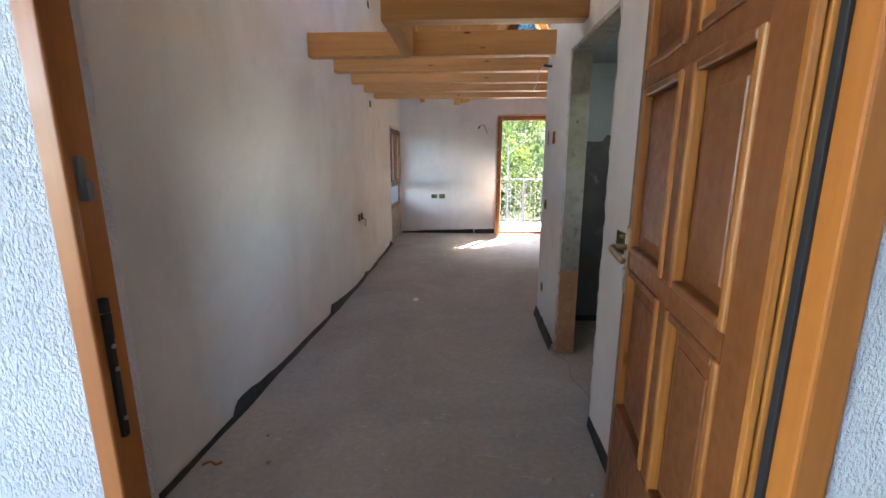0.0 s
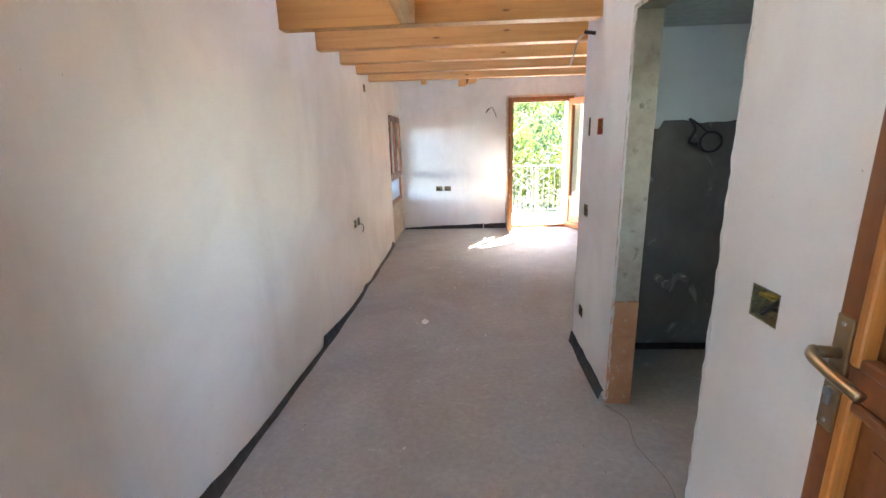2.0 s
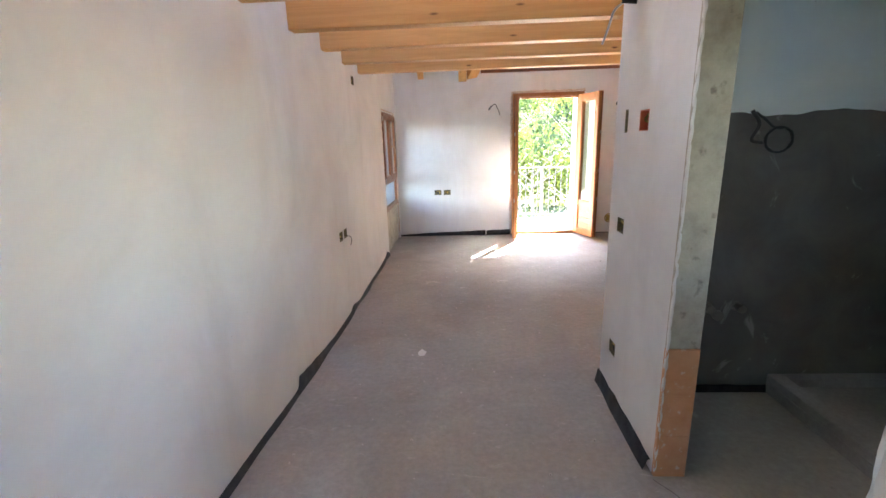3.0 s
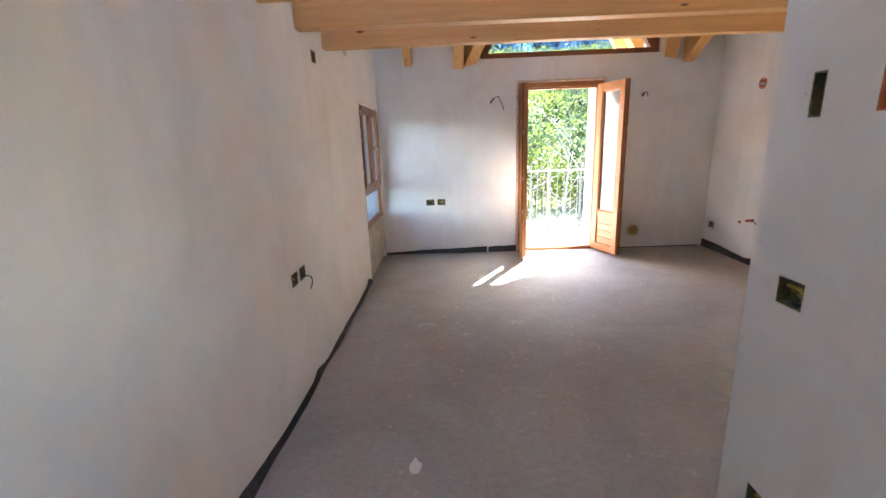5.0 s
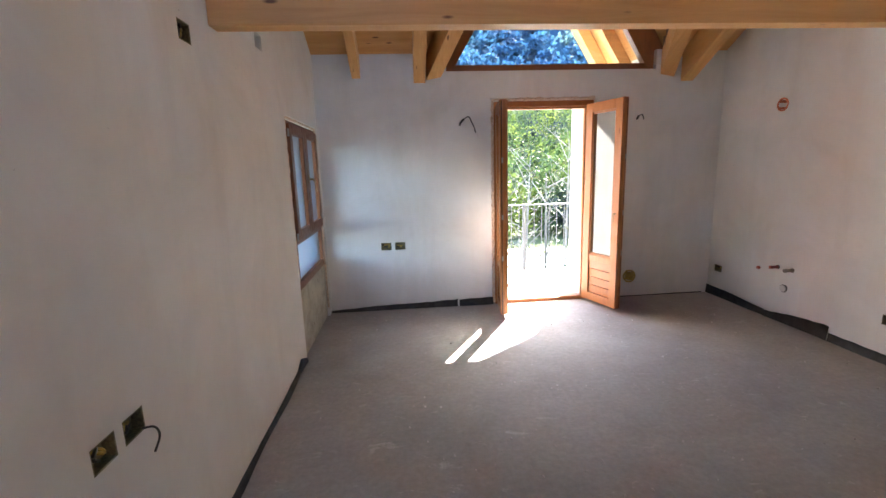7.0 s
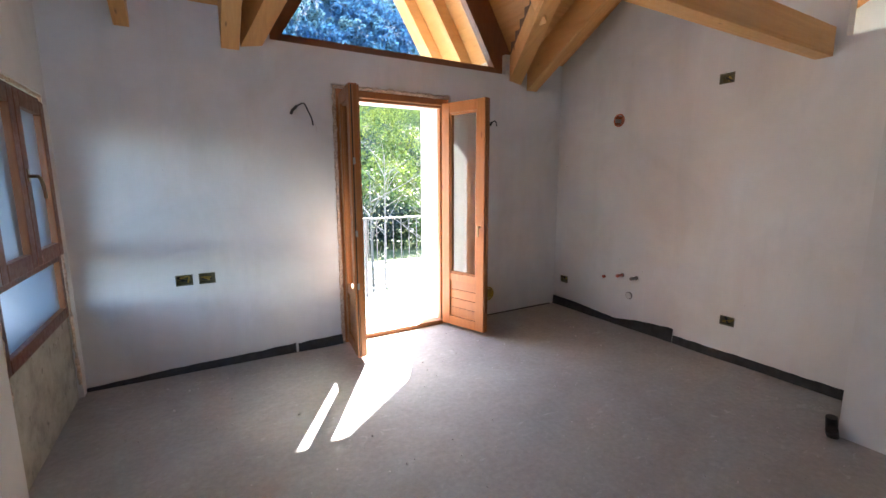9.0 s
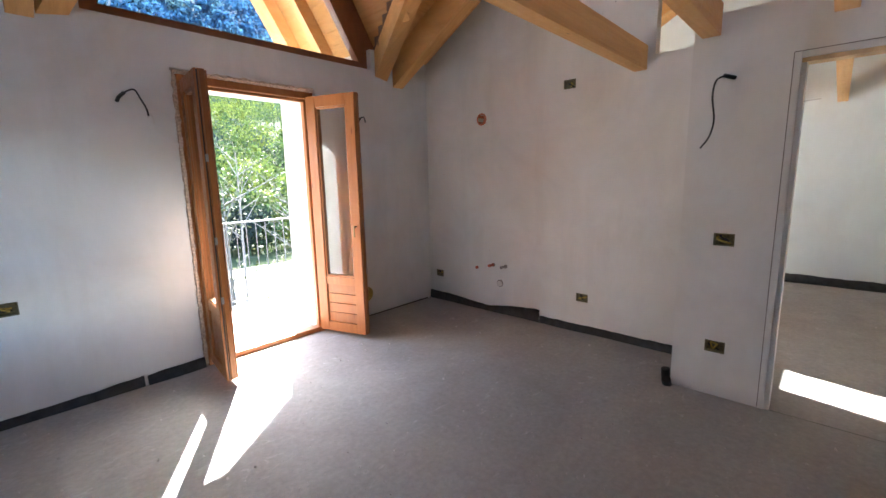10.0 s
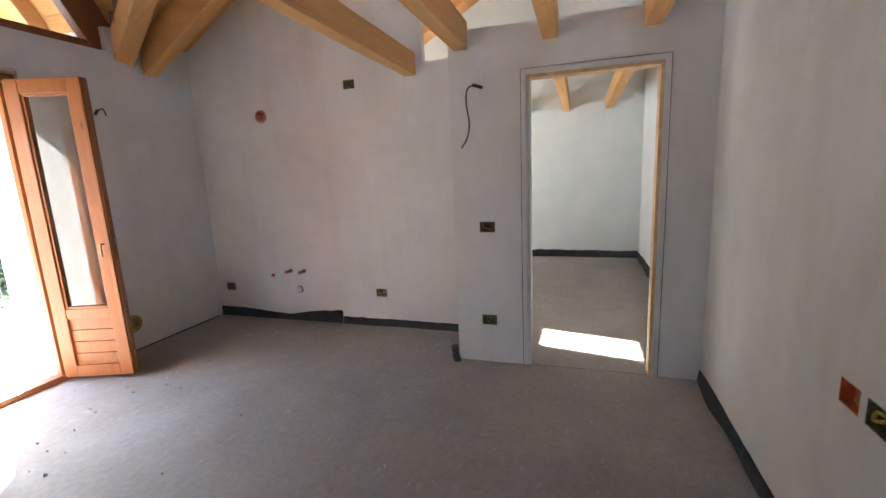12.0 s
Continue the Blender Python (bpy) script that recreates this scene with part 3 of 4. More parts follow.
tri = [[bm.verts.new(p) for p in ((DORM_X - 1.09, yy, gz0 + 0.05), (DORM_X + 1.09, yy, gz0 + 0.05), (DORM_X, yy, gz0 + 0.05 + 1.09 * DORM_SLOPE))] for yy in (9.055, 9.067)]
bm.faces.new(tri[0])
bm.faces.new(tri[1][::-1])
for a in range(3):
    bm.faces.new((tri[0][a], tri[1][a], tri[1][(a + 1) % 3], tri[0][(a + 1) % 3]))
pane = part("pane", bm, M_GLASS, gw)
pane.visible_shadow = False

# skylight frames, with one side for the added hall skylight
sk = thing("window_2", "roof skylight with a thin wooden frame, and one added unseen over the hall", "window", kind="structure")
for x0, x1, y0, y1 in ((SKYL[0] - 0.03, SKYL[0], SKYL[2], SKYL[3]), (SKYL[1], SKYL[1] + 0.03, SKYL[2], SKYL[3]), (SKYN_ADDED[1], SKYN_ADDED[1] + 0.03, SKYN_ADDED[2], SKYN_ADDED[3])):
    part("window_frame", sloped_beam(((x0 + x1) / 2, y0, roof_z(y0) + 0.16), ((x0 + x1) / 2, y1, roof_z(y1) + 0.16), 0.03, 0.165), M_FDOOR, sk)


# ---- french door ----
def foam_edge(name, pts, r, parent, mat=None, label="ragged foam and broken plaster edge"):
    """A ragged bead of foam and broken plaster along a line."""
    bm = bmesh.new()
    path = []
    for (a, b) in zip(pts, pts[1:]):
        a, b = Vector(a), Vector(b)
        n = max(2, int((b - a).length / 0.025))
        path += [a.lerp(b, i / n) for i in range(n)]
    path.append(Vector(pts[-1]))
    rings = []
    for i, p in enumerate(path):
        d = (path[min(i + 1, len(path) - 1)] - path[max(i - 1, 0)]).normalized()
        a = d.cross(Vector((0.3, 0.9, 0.31))).normalized()
        b = d.cross(a)
        rings.append([bm.verts.new(p + (r * (0.75 + 0.75 * noise.noise(p * 23 + Vector((j * 1.7, 0, 0))))) * (math.cos(j * 1.257) * a + math.sin(j * 1.257) * b)) for j in range(5)])
    for q, s in zip(rings, rings[1:]):
        for j in range(5):
            bm.faces.new((q[j], q[(j + 1) % 5], s[(j + 1) % 5], s[j]))
    return part(name, bm, mat or M_FOAM, parent, label)


fdo = thing("door_1", "open double-leaf stained wooden balcony door with glass panes", "door", kind="structure")
fx0, fx1, fz1, fy0, fy1 = 0.745, 1.865, 2.275, 8.955, 9.035
part("frame", join(box(fx0, fx0 + 0.06, fy0, fy1, 0.0, fz1, 0.006), box(fx0 + 0.06, fx0 + 0.085, fy0 + 0.03, fy1 + 0.004, 0.0, fz1 - 0.06, 0.004)), M_FDOOR, fdo)
part("frame", join(box(fx1 - 0.06, fx1, fy0, fy1, 0.0, fz1, 0.006), box(fx1 - 0.085, fx1 - 0.06, fy0 + 0.03, fy1 + 0.004, 0.0, fz1 - 0.06, 0.004)), M_FDOOR, fdo)
part("frame", join(box(fx0 + 0.06, fx1 - 0.06, fy0, fy1, fz1 - 0.06, fz1, 0.006), box(fx0 + 0.06, fx1 - 0.06, fy0 + 0.03, fy1 + 0.004, fz1 - 0.085, fz1 - 0.06, 0.004)), M_FDOOR, fdo)
part("threshold", box(fx0 + 0.06, fx1 - 0.06, fy0 + 0.005, fy1 + 0.02, 0.0, 0.045, 0.008), M_FDOOR, fdo)
foam_edge("foam", [(fx0 - 0.016, FAR + 0.004, 0.02), (fx0 - 0.016, FAR + 0.004, fz1 + 0.018), (fx1 + 0.012, FAR + 0.004, fz1 + 0.018)], 0.022, fdo)


def glazed_leaf(parent, hinge, free, s):
    """One leaf from hinge to free (x, y); s: the side of its rebated face."""
    h, fr = Vector((*hinge, 0)), Vector((*free, 0))
    L = (fr - h).length
    u = (fr - h).normalized()
    v = Vector((-u.y, u.x, 0)) * s
    m = Matrix(((u.x, v.x, 0, h.x), (u.y, v.y, 0, h.y), (0, 0, 1, 0), (0, 0, 0, 1)))
    z0, z1, w, t = 0.035, 2.225, 0.10, 0.068
    leaf = part("leaf", join(
        box(0, w, 0, t, z0, z1, 0.006, m=m), box(L - w, L, 0, t, z0, z1, 0.006, m=m),
        box(w, L - w, 0, t, z1 - w, z1, 0.005, m=m), box(w, L - w, 0, t, z0, z0 + 0.09, 0.005, m=m),
        box(w, L - w, 0.004, t - 0.004, 0.50, 0.575, 0.005, m=m),
        box(L - 0.004, L + 0.014, t * 0.45, t - 0.004, z0 + 0.01, z1 - 0.01, 0.004, m=m),
        box(L - 0.02, L + 0.006, t - 0.002, t + 0.012, z0 + 0.01, z1 - 0.01, 0.004, m=m)), M_FDOOR, parent)
    for i in range(4):
        a = z0 + 0.09 + i * 0.094
        part("slat", box(w - 0.005, L - w + 0.005, 0.018, t - 0.018, a + 0.002, a + 0.0925, 0.004, m=m), M_FDOOR, leaf)
    for a, b, c, d in ((w, w + 0.016, 0.575, z1 - w), (L - w - 0.016, L - w, 0.575, z1 - w), (w + 0.016, L - w - 0.016, 0.575, 0.591), (w + 0.016, L - w - 0.016, z1 - w - 0.016, z1 - w)):
        part("glazing_bead", box(a, b, 0.012, t - 0.012, c, d, 0.004, m=m), M_FDOOR, leaf)
    p = part("pane", box(w + 0.004, L - w - 0.004, 0.030, 0.038, 0.58, z1 - w - 0.004, 0, m=m), M_GLASS, leaf, "clear double glass pane")
    p.visible_shadow = False
    part("gasket", box(L - 0.004, L + 0.004, t * 0.22, t * 0.34, z0 + 0.01, z1 - 0.01, 0.002, m=m), M_RUBBER, leaf, "dark rubber seal")
    for z in (0.62, 1.05, 1.62):
        part("keep_plate", box(L + 0.006, L + 0.0165, 0.018, 0.034, z, z + 0.05, 0.001, m=m), M_STEEL, leaf)
    for z in (0.25, 1.15, 2.0):
        part("hinge", cyl(m @ Vector((-0.012, -0.004, z)), m @ Vector((-0.012, -0.004, z + 0.09)), 0.008), M_STEEL, leaf)
    return m, L, leaf


glazed_leaf(fdo, (0.762, 8.952), (0.702, 8.475), 1)
m, L, leaf = glazed_leaf(fdo, (1.835, 8.952), (2.005, 8.455), -1)
part("handle", join(cyl(m @ Vector((L - 0.05, 0.066, 1.06)), m @ Vector((L - 0.05, 0.105, 1.06)), 0.009), cyl(m @ Vector((L - 0.05, 0.1, 1.06)), m @ Vector((L - 0.05, 0.1, 0.97)), 0.008)), M_BRASS, leaf)

# ---- left window ----
wd = thing("window_3", "two-casement stained wooden window over a fixed pane, film on the glass", "window", kind="structure")
y0, y1, z0, z1 = WIN[0] + 0.035, WIN[1] - 0.02, 0.60, 2.00
xa, xb = LEFT - 0.075, LEFT - 0.012
part("window_frame", join(box(xa, xb, y0, y0 + 0.06, z0, z1, 0.005), box(xa, xb, y1 - 0.06, y1, z0, z1, 0.005), box(xa, xb, y0 + 0.06, y1 - 0.06, z1 - 0.05, z1, 0.005),
                          box(xa, xb, y0 + 0.06, y1 - 0.06, z0, z0 + 0.07, 0.005), box(xa, xb, y0 + 0.06, y1 - 0.06, 0.985, 1.05, 0.005)), M_DOOR, wd)
mid = (y0 + y1) / 2
part("fixed_pane", box(LEFT - 0.05, LEFT - 0.042, y0 + 0.055, y1 - 0.055, z0 + 0.065, 0.99, 0), M_FILM, wd, "fixed lower pane with pale blue film").visible_shadow = False
for a, b, knob in ((y0 + 0.03, mid - 0.002, False), (mid + 0.002, y1 - 0.03, True)):
    c0, c1, d0, d1 = LEFT - 0.06, LEFT + 0.012, 1.025, z1 - 0.025
    sash = part("sash", join(box(c0, c1, a, a + 0.085, d0, d1, 0.007), box(c0, c1, b - 0.085, b, d0, d1, 0.007), box(c0, c1, a + 0.085, b - 0.085, d0, d0 + 0.085, 0.006), box(c0, c1, a + 0.085, b - 0.085, d1 - 0.085, d1, 0.006)), M_DOOR, wd)
    part("pane", box(LEFT - 0.03, LEFT - 0.022, a + 0.08, b - 0.08, d0 + 0.08, d1 - 0.08, 0), M_FILM, sash, "casement pane with film").visible_shadow = False
    if knob:
        part("handle", join(cyl((c1, a + 0.04, 1.52), (c1 + 0.04, a + 0.04, 1.52), 0.010), tube(smooth_path([(c1 + 0.036, a + 0.04, 1.525), (c1 + 0.05, a + 0.05, 1.50), (c1 + 0.052, a + 0.075, 1.44), (c1 + 0.05, a + 0.09, 1.40)]), 0.009),
                            box(c1 - 0.001, c1 + 0.006, a + 0.025, a + 0.055, 1.49, 1.56, 0.002)), M_BRASS, sash)
    else:
        for z in (1.06, 1.9):
            part("hinge", cyl((LEFT + 0.006, a - 0.012, z - 0.03), (LEFT + 0.006, a - 0.012, z + 0.03), 0.008), M_STEEL, sash)
foam_edge("foam", [(LEFT - 0.01, WIN[0] + 0.012, 0.5), (LEFT - 0.01, WIN[0] + 0.012, WIN[3] - 0.012), (LEFT - 0.01, WIN[1] - 0.006, WIN[3] - 0.012), (LEFT - 0.01, WIN[1] - 0.006, 0.1)], 0.013, wd)
bm = bmesh.new()
bm_box(bm, LEFT - 0.40, LEFT - 0.030, WIN[0] + 0.001, WIN[1] - 0.001, 0.0, 0.598)
structure("trim_infill", bm, M_CONCRETE, "rough unplastered concrete infill under the window", "wall infill")

# ---- bathroom opening ----
jb = thing("trim_jamb", "bare concrete jamb over terracotta blocks, edge of the bathroom opening", "door jamb", kind="structure")
part("concrete", box(HALLR - 0.002, 0.952, 3.52, 3.54, 0.665, 2.21, 0.004), M_CONCRETE, jb)
for i in range(3):
    part("brick", box(HALLR - 0.003, 0.953, 3.517, 3.54, 0.001 + i * 0.221, 0.2205 + i * 0.221, 0.003), M_TERRA, jb)
part("lintel", box(HALLR + 0.003, 0.947, 2.59, 3.515, 2.185, 2.209, 0.004), M_CONCRETE, jb)

for y in (2.587, 3.522):
    foam_edge("plaster_edge", [(HALLR + 0.003, y, 0.03), (HALLR + 0.003, y, 2.2)], 0.009, jb, M_PLASTER, "ragged broken plaster edge")

# unfinished inner doorway lining
ln = thing("door_2", "unfinished inner doorway with a bare pine lining and no leaf", "doorway", kind="structure")
for a, b in ((4.66, 4.685), (5.485, 5.51)):
    part("lining", box(DOORW + 0.004, DOORW + 0.106, a + 0.0005, b, 0.0, 2.065, 0.003), M_LINING if a < 5 else M_PLASTER, ln)
part("lining", box(DOORW + 0.004, DOORW + 0.106, 4.66, 5.51, 2.066, 2.0895, 0.003), M_LINING, ln)
for a, b, c, d in ((4.628, 4.66, 0.0, 2.122), (5.51, 5.542, 0.0, 2.122), (4.66, 5.51, 2.09, 2.122)):
    part("plaster_bead", box(DOORW - 0.006, DOORW + 0.001, a, b, c, d, 0.003), M_PLASTER, ln)
part("groove", join(tube([(DOORW - 0.002, 4.624, 0.01), (DOORW - 0.002, 4.622, 1.1), (DOORW - 0.002, 4.625, 2.126)], 0.0022, 5), tube([(DOORW - 0.002, 4.624, 2.126), (DOORW - 0.002, 5.1, 2.128), (DOORW - 0.002, 5.546, 2.126)], 0.0022, 5),
                    tube([(DOORW - 0.002, 5.546, 2.126), (DOORW - 0.002, 5.548, 0.9), (DOORW - 0.002, 5.546, 0.01)], 0.0022, 5)), M_GREYPIPE, ln)
part("nail", cyl((DOORW + 0.03, 5.486, 1.86), (DOORW + 0.03, 5.41, 1.865), 0.002, n=6), M_STEEL, ln)

# ---- entrance door ----
ef = thing("door_3", "stained wooden entrance frame with a panelled leaf standing open inwards", "door", kind="structure")
for a, b, c, d in ((0.600, 0.655, 0.0, 2.20), (-0.478, 0.600, 2.135, 2.20)):
    part("frame", join(box(a, b, 0.984, 1.046, c, d, 0.006)), M_FRAME, ef)
part("frame", join(box(-0.514, -0.478, 0.976, 0.986, 0.0, 2.20, 0.004, 3), box(-0.514, -0.484, 0.986, 0.996, 0.0, 2.20, 0.003), box(-0.514, -0.490, 0.996, 1.046, 0.0, 2.20, 0.003)), M_FRAME, ef)
part("gasket", box(0.592, 0.600, 1.030, 1.046, 0.0, 2.13, 0.002), M_RUBBER, ef)
part("strike_plate", join(box(-0.494, -0.482, 1.004, 1.016, 1.025, 1.215, 0.003), box(-0.494, -0.484, 1.004, 1.020, 1.20, 1.245, 0.002), box(-0.494, -0.479, 1.004, 1.014, 1.248, 1.272, 0.002)), M_RUBBER, ef, "dark steel strike plate")
for z in (1.06, 1.15, 1.19, 1.255):
    part("screw", cyl((-0.484, 1.010, z), (-0.4795, 1.010, z), 0.004, n=8), M_STEEL, ef)
part("strike_plate", join(box(-0.494, -0.480, 1.004, 1.016, 1.445, 1.492, 0.004), box(-0.494, -0.474, 1.004, 1.020, 1.425, 1.458, 0.006)), M_GREYPIPE, ef, "grey metal latch keep")
part("threshold", box(-0.478, 0.600, 0.985, 1.07, 0.0, 0.02, 0.004), M_STEEL, ef)

h, fr = Vector((0.575, 1.066, 0)), Vector((0.704, 1.998, 0))
u = (fr - h).normalized()
L = (fr - h).length
v = Vector((u.y, -u.x, 0)) * -1  # towards the hall
m = Matrix(((u.x, v.x, 0, h.x), (u.y, v.y, 0, h.y), (0, 0, 1, 0), (0, 0, 0, 1)))
T = 0.075  # leaf thickness behind the shown face at v = 0
rows = [(0.53, 1.095), (1.155, 1.715), (1.775, 2.03)]
cols = [(0.120, 0.445), (0.515, 0.888)]
lf = part("leaf", box(0.012, L, -T, -0.024, 0.012, 2.125, 0.003, m=m), M_DOOR, ef)
# stiles and rails stand proud of the panel ground
part("stile", box(0.012, cols[0][0], -0.026, 0.0, 0.012, 2.125, 0.004, m=m), M_DOOR, lf)
part("stile", box(cols[1][1], L, -0.026, 0.0, 0.012, 2.125, 0.004, m=m), M_DOOR, lf)
part("mullion", box(cols[0][1], cols[1][0], -0.026, -0.001, rows[0][0], rows[2][1], 0.004, m=m), M_DOOR, lf)
prev = 0.012
for a, b in rows + [(2.125, None)]:
    part("rail", box(cols[0][0], cols[1][1], -0.026, -0.0005, prev, a, 0.004, m=m), M_DOOR, lf)
    prev = b
for c0, c1 in cols:
    for a, b in rows:
        # mitred quarter moulding round each panel, then the raised field
        for p, q, r_, s_ in ((c0, c0 + 0.026, a, b), (c1 - 0.026, c1, a, b), (c0 + 0.026, c1 - 0.026, a, a + 0.026), (c0 + 0.026, c1 - 0.026, b - 0.026, b)):
            # upright mouldings use the brighter copy: daylight is put into their colour
            part("moulding", box(p, q, -0.026, 0.006, r_, s_, 0.009, 3, m=m), M_DOOR_LIT if q - p < 0.03 else M_DOOR, lf)
        bm = bmesh.new()
        o, i_ = 0.03, 0.075
        A = [(c0 + o, a + o), (c1 - o, a + o), (c1 - o, b - o), (c0 + o, b - o)]
        B = [(c0 + i_, a + i_), (c1 - i_, a + i_), (c1 - i_, b - i_), (c0 + i_, b - i_)]
        va = [bm.verts.new(m @ Vector((x, -0.024, z))) for x, z in A]
        vb = [bm.verts.new(m @ Vector((x, -0.014, z))) for x, z in B]
        vc = [bm.verts.new(m @ Vector((x + (0.003 if i in (0, 3) else -0.003), -0.011, z))) for i, (x, z) in enumerate(B)]
        for i in range(4):
            j = (i + 1) % 4
            bm.faces.new((va[i], va[j], vb[j], vb[i]))
            bm.faces.new((vb[i], vb[j], vc[j], vc[i]))
        bm.faces.new(vc)
        part("panel", bm, M_DOOR, lf)
# fluted hinge edge, in the brighter wood that has outside light in its colour
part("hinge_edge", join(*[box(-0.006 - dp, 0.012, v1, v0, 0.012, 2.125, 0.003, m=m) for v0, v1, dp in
                         ((0.002, -0.012, 0.0), (-0.012, -0.016, -0.008), (-0.016, -0.028, 0.003), (-0.028, -0.031, -0.006), (-0.031, -0.052, 0.004), (-0.052, -0.055, -0.006), (-0.055, -T, 0.010))]), M_DOOR_LIT, lf)
part("gasket", box(-0.020, -0.004, -T - 0.010, -T - 0.001, 0.012, 2.125, 0.003, m=m), M_RUBBER, lf, "black rubber seal")
for z in (0.35, 1.16, 1.85):
    part("hinge", join(cyl((0.603, 1.073, z - 0.04), (0.603, 1.073, z + 0.04), 0.009), box(0.59, 0.606, 1.066, 1.069, z - 0.045, z + 0.045, 0.001)), M_STEEL, ef)
hu = 0.914
part("handle_plate", box(hu - 0.022, hu + 0.022, 0.0, 0.006, 0.995, 1.242, 0.003, m=m), M_BRASS, lf)
part("handle", join(cyl(m @ Vector((hu, 0.004, 1.165)), m @ Vector((hu, 0.052, 1.165)), 0.012),
                    tube([m @ p for p in smooth_path([(hu + 0.006, 0.046, 1.166), (hu - 0.02, 0.062, 1.164), (hu - 0.06, 0.060, 1.156), (hu - 0.10, 0.050, 1.145), (hu - 0.125, 0.044, 1.140)])], 0.0115, 10)), M_BRASS, lf, smooth=True)
part("cylinder", join(cyl(m @ Vector((hu, 0.004, 1.078)), m @ Vector((hu, 0.014, 1.078)), 0.010), box(hu - 0.005, hu + 0.005, 0.004, 0.013, 1.050, 1.078, 0.002, m=m)), M_STEEL, lf)
for z in (1.012, 1.226):
    part("screw", cyl(m @ Vector((hu, 0.005, z)), m @ Vector((hu, 0.0085, z)), 0.005, n=8), M_STEEL, lf)
part("lock_face", box(L - 0.0005, L + 0.003, -0.04, -0.016, 0.98, 1.26, 0.001, m=m), M_STEEL, lf)


# ---- edge membrane ----
def membrane(pts, heights, lean=0.012, seed=0):
    """A black strip standing against a wall's foot along pts (x, y), its top edge wavy; heights at the points."""
    bm = bmesh.new()
    P = [Vector((*p, 0)) for p in pts]
    tot = [0]
    for a, b in zip(P, P[1:]):
        tot.append(tot[-1] + (b - a).length)
    n = int(tot[-1] / 0.03)
    lo, hi, bk = [], [], []
    for i in range(n + 1):
        s = tot[-1] * i / n
        k_ = max(j for j in range(len(tot) - 1) if tot[j] <= s + 1e-9)
        f = (s - tot[k_]) / (tot[k_ + 1] - tot[k_])
        p = P[k_].lerp(P[k_ + 1], f)
        d = (P[k_ + 1] - P[k_]).normalized()
        out = Vector((-d.y, d.x, 0))
        hgt = heights[k_] * (1 - f) + heights[k_ + 1] * f
        hgt *= 1 + 0.28 * noise.noise((s * 1.7, seed, 0)) + 0.12 * noise.noise((s * 9, seed, 4))
        off = lean * (1 + 1.4 * noise.noise((s * 2.3, seed, 9)))
        lo.append(bm.verts.new(p + out * (abs(off) + 0.006)))
        hi.append(bm.verts.new(p + out * (0.004 + 0.35 * abs(off)) + Vector((0, 0, hgt))))
        bk.append(bm.verts.new(p + out * 0.0015 + Vector((0, 0, hgt * 0.97))))
    for i in range(n):
        bm.faces.new((lo[i], lo[i + 1], hi[i + 1], hi[i]))
        bm.faces.new((hi[i], hi[i + 1], bk[i + 1], bk[i]))
    return structure("baseboard", bm, M_MEMBRANE, "wavy black edge insulation strip along the wall foot", "edge strip", True)


FOOT = [(7.70, 0.03), (7.52, 0.10), (7.40, 0.05), (6.60, 0.045), (5.85, 0.03), (5.60, 0.075), (5.50, 0.04), (4.95, 0.05), (4.45, 0.085), (4.25, 0.11), (4.215, 0.03),
        (3.60, 0.045), (3.10, 0.055), (2.66, 0.10), (2.58, 0.09), (2.55, 0.03), (1.10, 0.045)]
membrane([(left_x(y), y) for y, _ in FOOT], [q for _, q in FOOT], 0.010, 1)
membrane([(0.30, FAR), (LEFT, FAR)], [0.085, 0.03], 0.010, 2)
membrane([(0.72, FAR), (0.32, FAR)], [0.09, 0.075], 0.010, 3)
membrane([(KIT, 8.10), (KIT, FAR)], [0.06, 0.12], 0.012, 4)
membrane([(KIT, 7.42), (KIT, 8.10)], [0.13, 0.06], 0.014, 5)
membrane([(KIT, 6.05), (KIT, 7.42)], [0.075, 0.07], 0.014, 6)
membrane([(HALLR, 3.56), (HALLR, 4.36)], [0.06, 0.09], 0.03, 7)
membrane([(0.95, RIGHTW), (DOORW, RIGHTW)], [0.06, 0.08], 0.022, 8)
membrane([(HALLR, 1.1), (HALLR, 2.585)], [0.05, 0.06], 0.012, 9)
membrane([(6.90, 4.26), (6.90, 8.9)], [0.11, 0.13], 0.02, 10)
membrane([(2.95, 4.25), (6.89, 4.25)], [0.12, 0.10], 0.03, 11)
membrane([(2.61, 4.24 - 0.009), (0.96, 4.24 - 0.009)], [0.05, 0.05], 0.008, 12)
membrane([(3.30, FAR), (1.9, FAR)], [0.012, 0.010], 0.003, 13)


# ---- wires, pipes ----
def wire(points, r, mat, label, stub=None):
    t = thing("cable", label, "cable", (0, 0, 0), "hanging cables")
    part("conductor", tube(smooth_path(points, 8), r, 7), mat, t, smooth=True)
    if stub:
        part("conduit", tube(stub, 0.012, 9), M_WIREBLK, t)
    return t


F = FAR - 0.004
wire([(0.40, F - 0.03, 2.09), (0.46, F - 0.06, 2.115), (0.495, F - 0.05, 2.06), (0.525, F - 0.04, 2.00), (0.535, F - 0.03, 1.95)], 0.006, M_WIREBLK, "short black cable end hanging from the plaster wall", [(0.37, F + 0.004, 2.04), (0.375, F - 0.03, 2.06), (0.41, F - 0.035, 2.095)])
wire([(0.525, F - 0.03, 1.99), (0.555, F - 0.035, 1.95), (0.565, F - 0.03, 1.90)], 0.004, M_WIREWHT, "thin pale wire end beside the cable")
wire([(2.37, F - 0.03, 2.09), (2.40, F - 0.05, 2.1), (2.42, F - 0.05, 2.05)], 0.006, M_WIREBLK, "short black cable stub behind the door leaf", [(2.37, F + 0.003, 2.06), (2.37, F - 0.03, 2.09)])
D = DOORW - 0.004
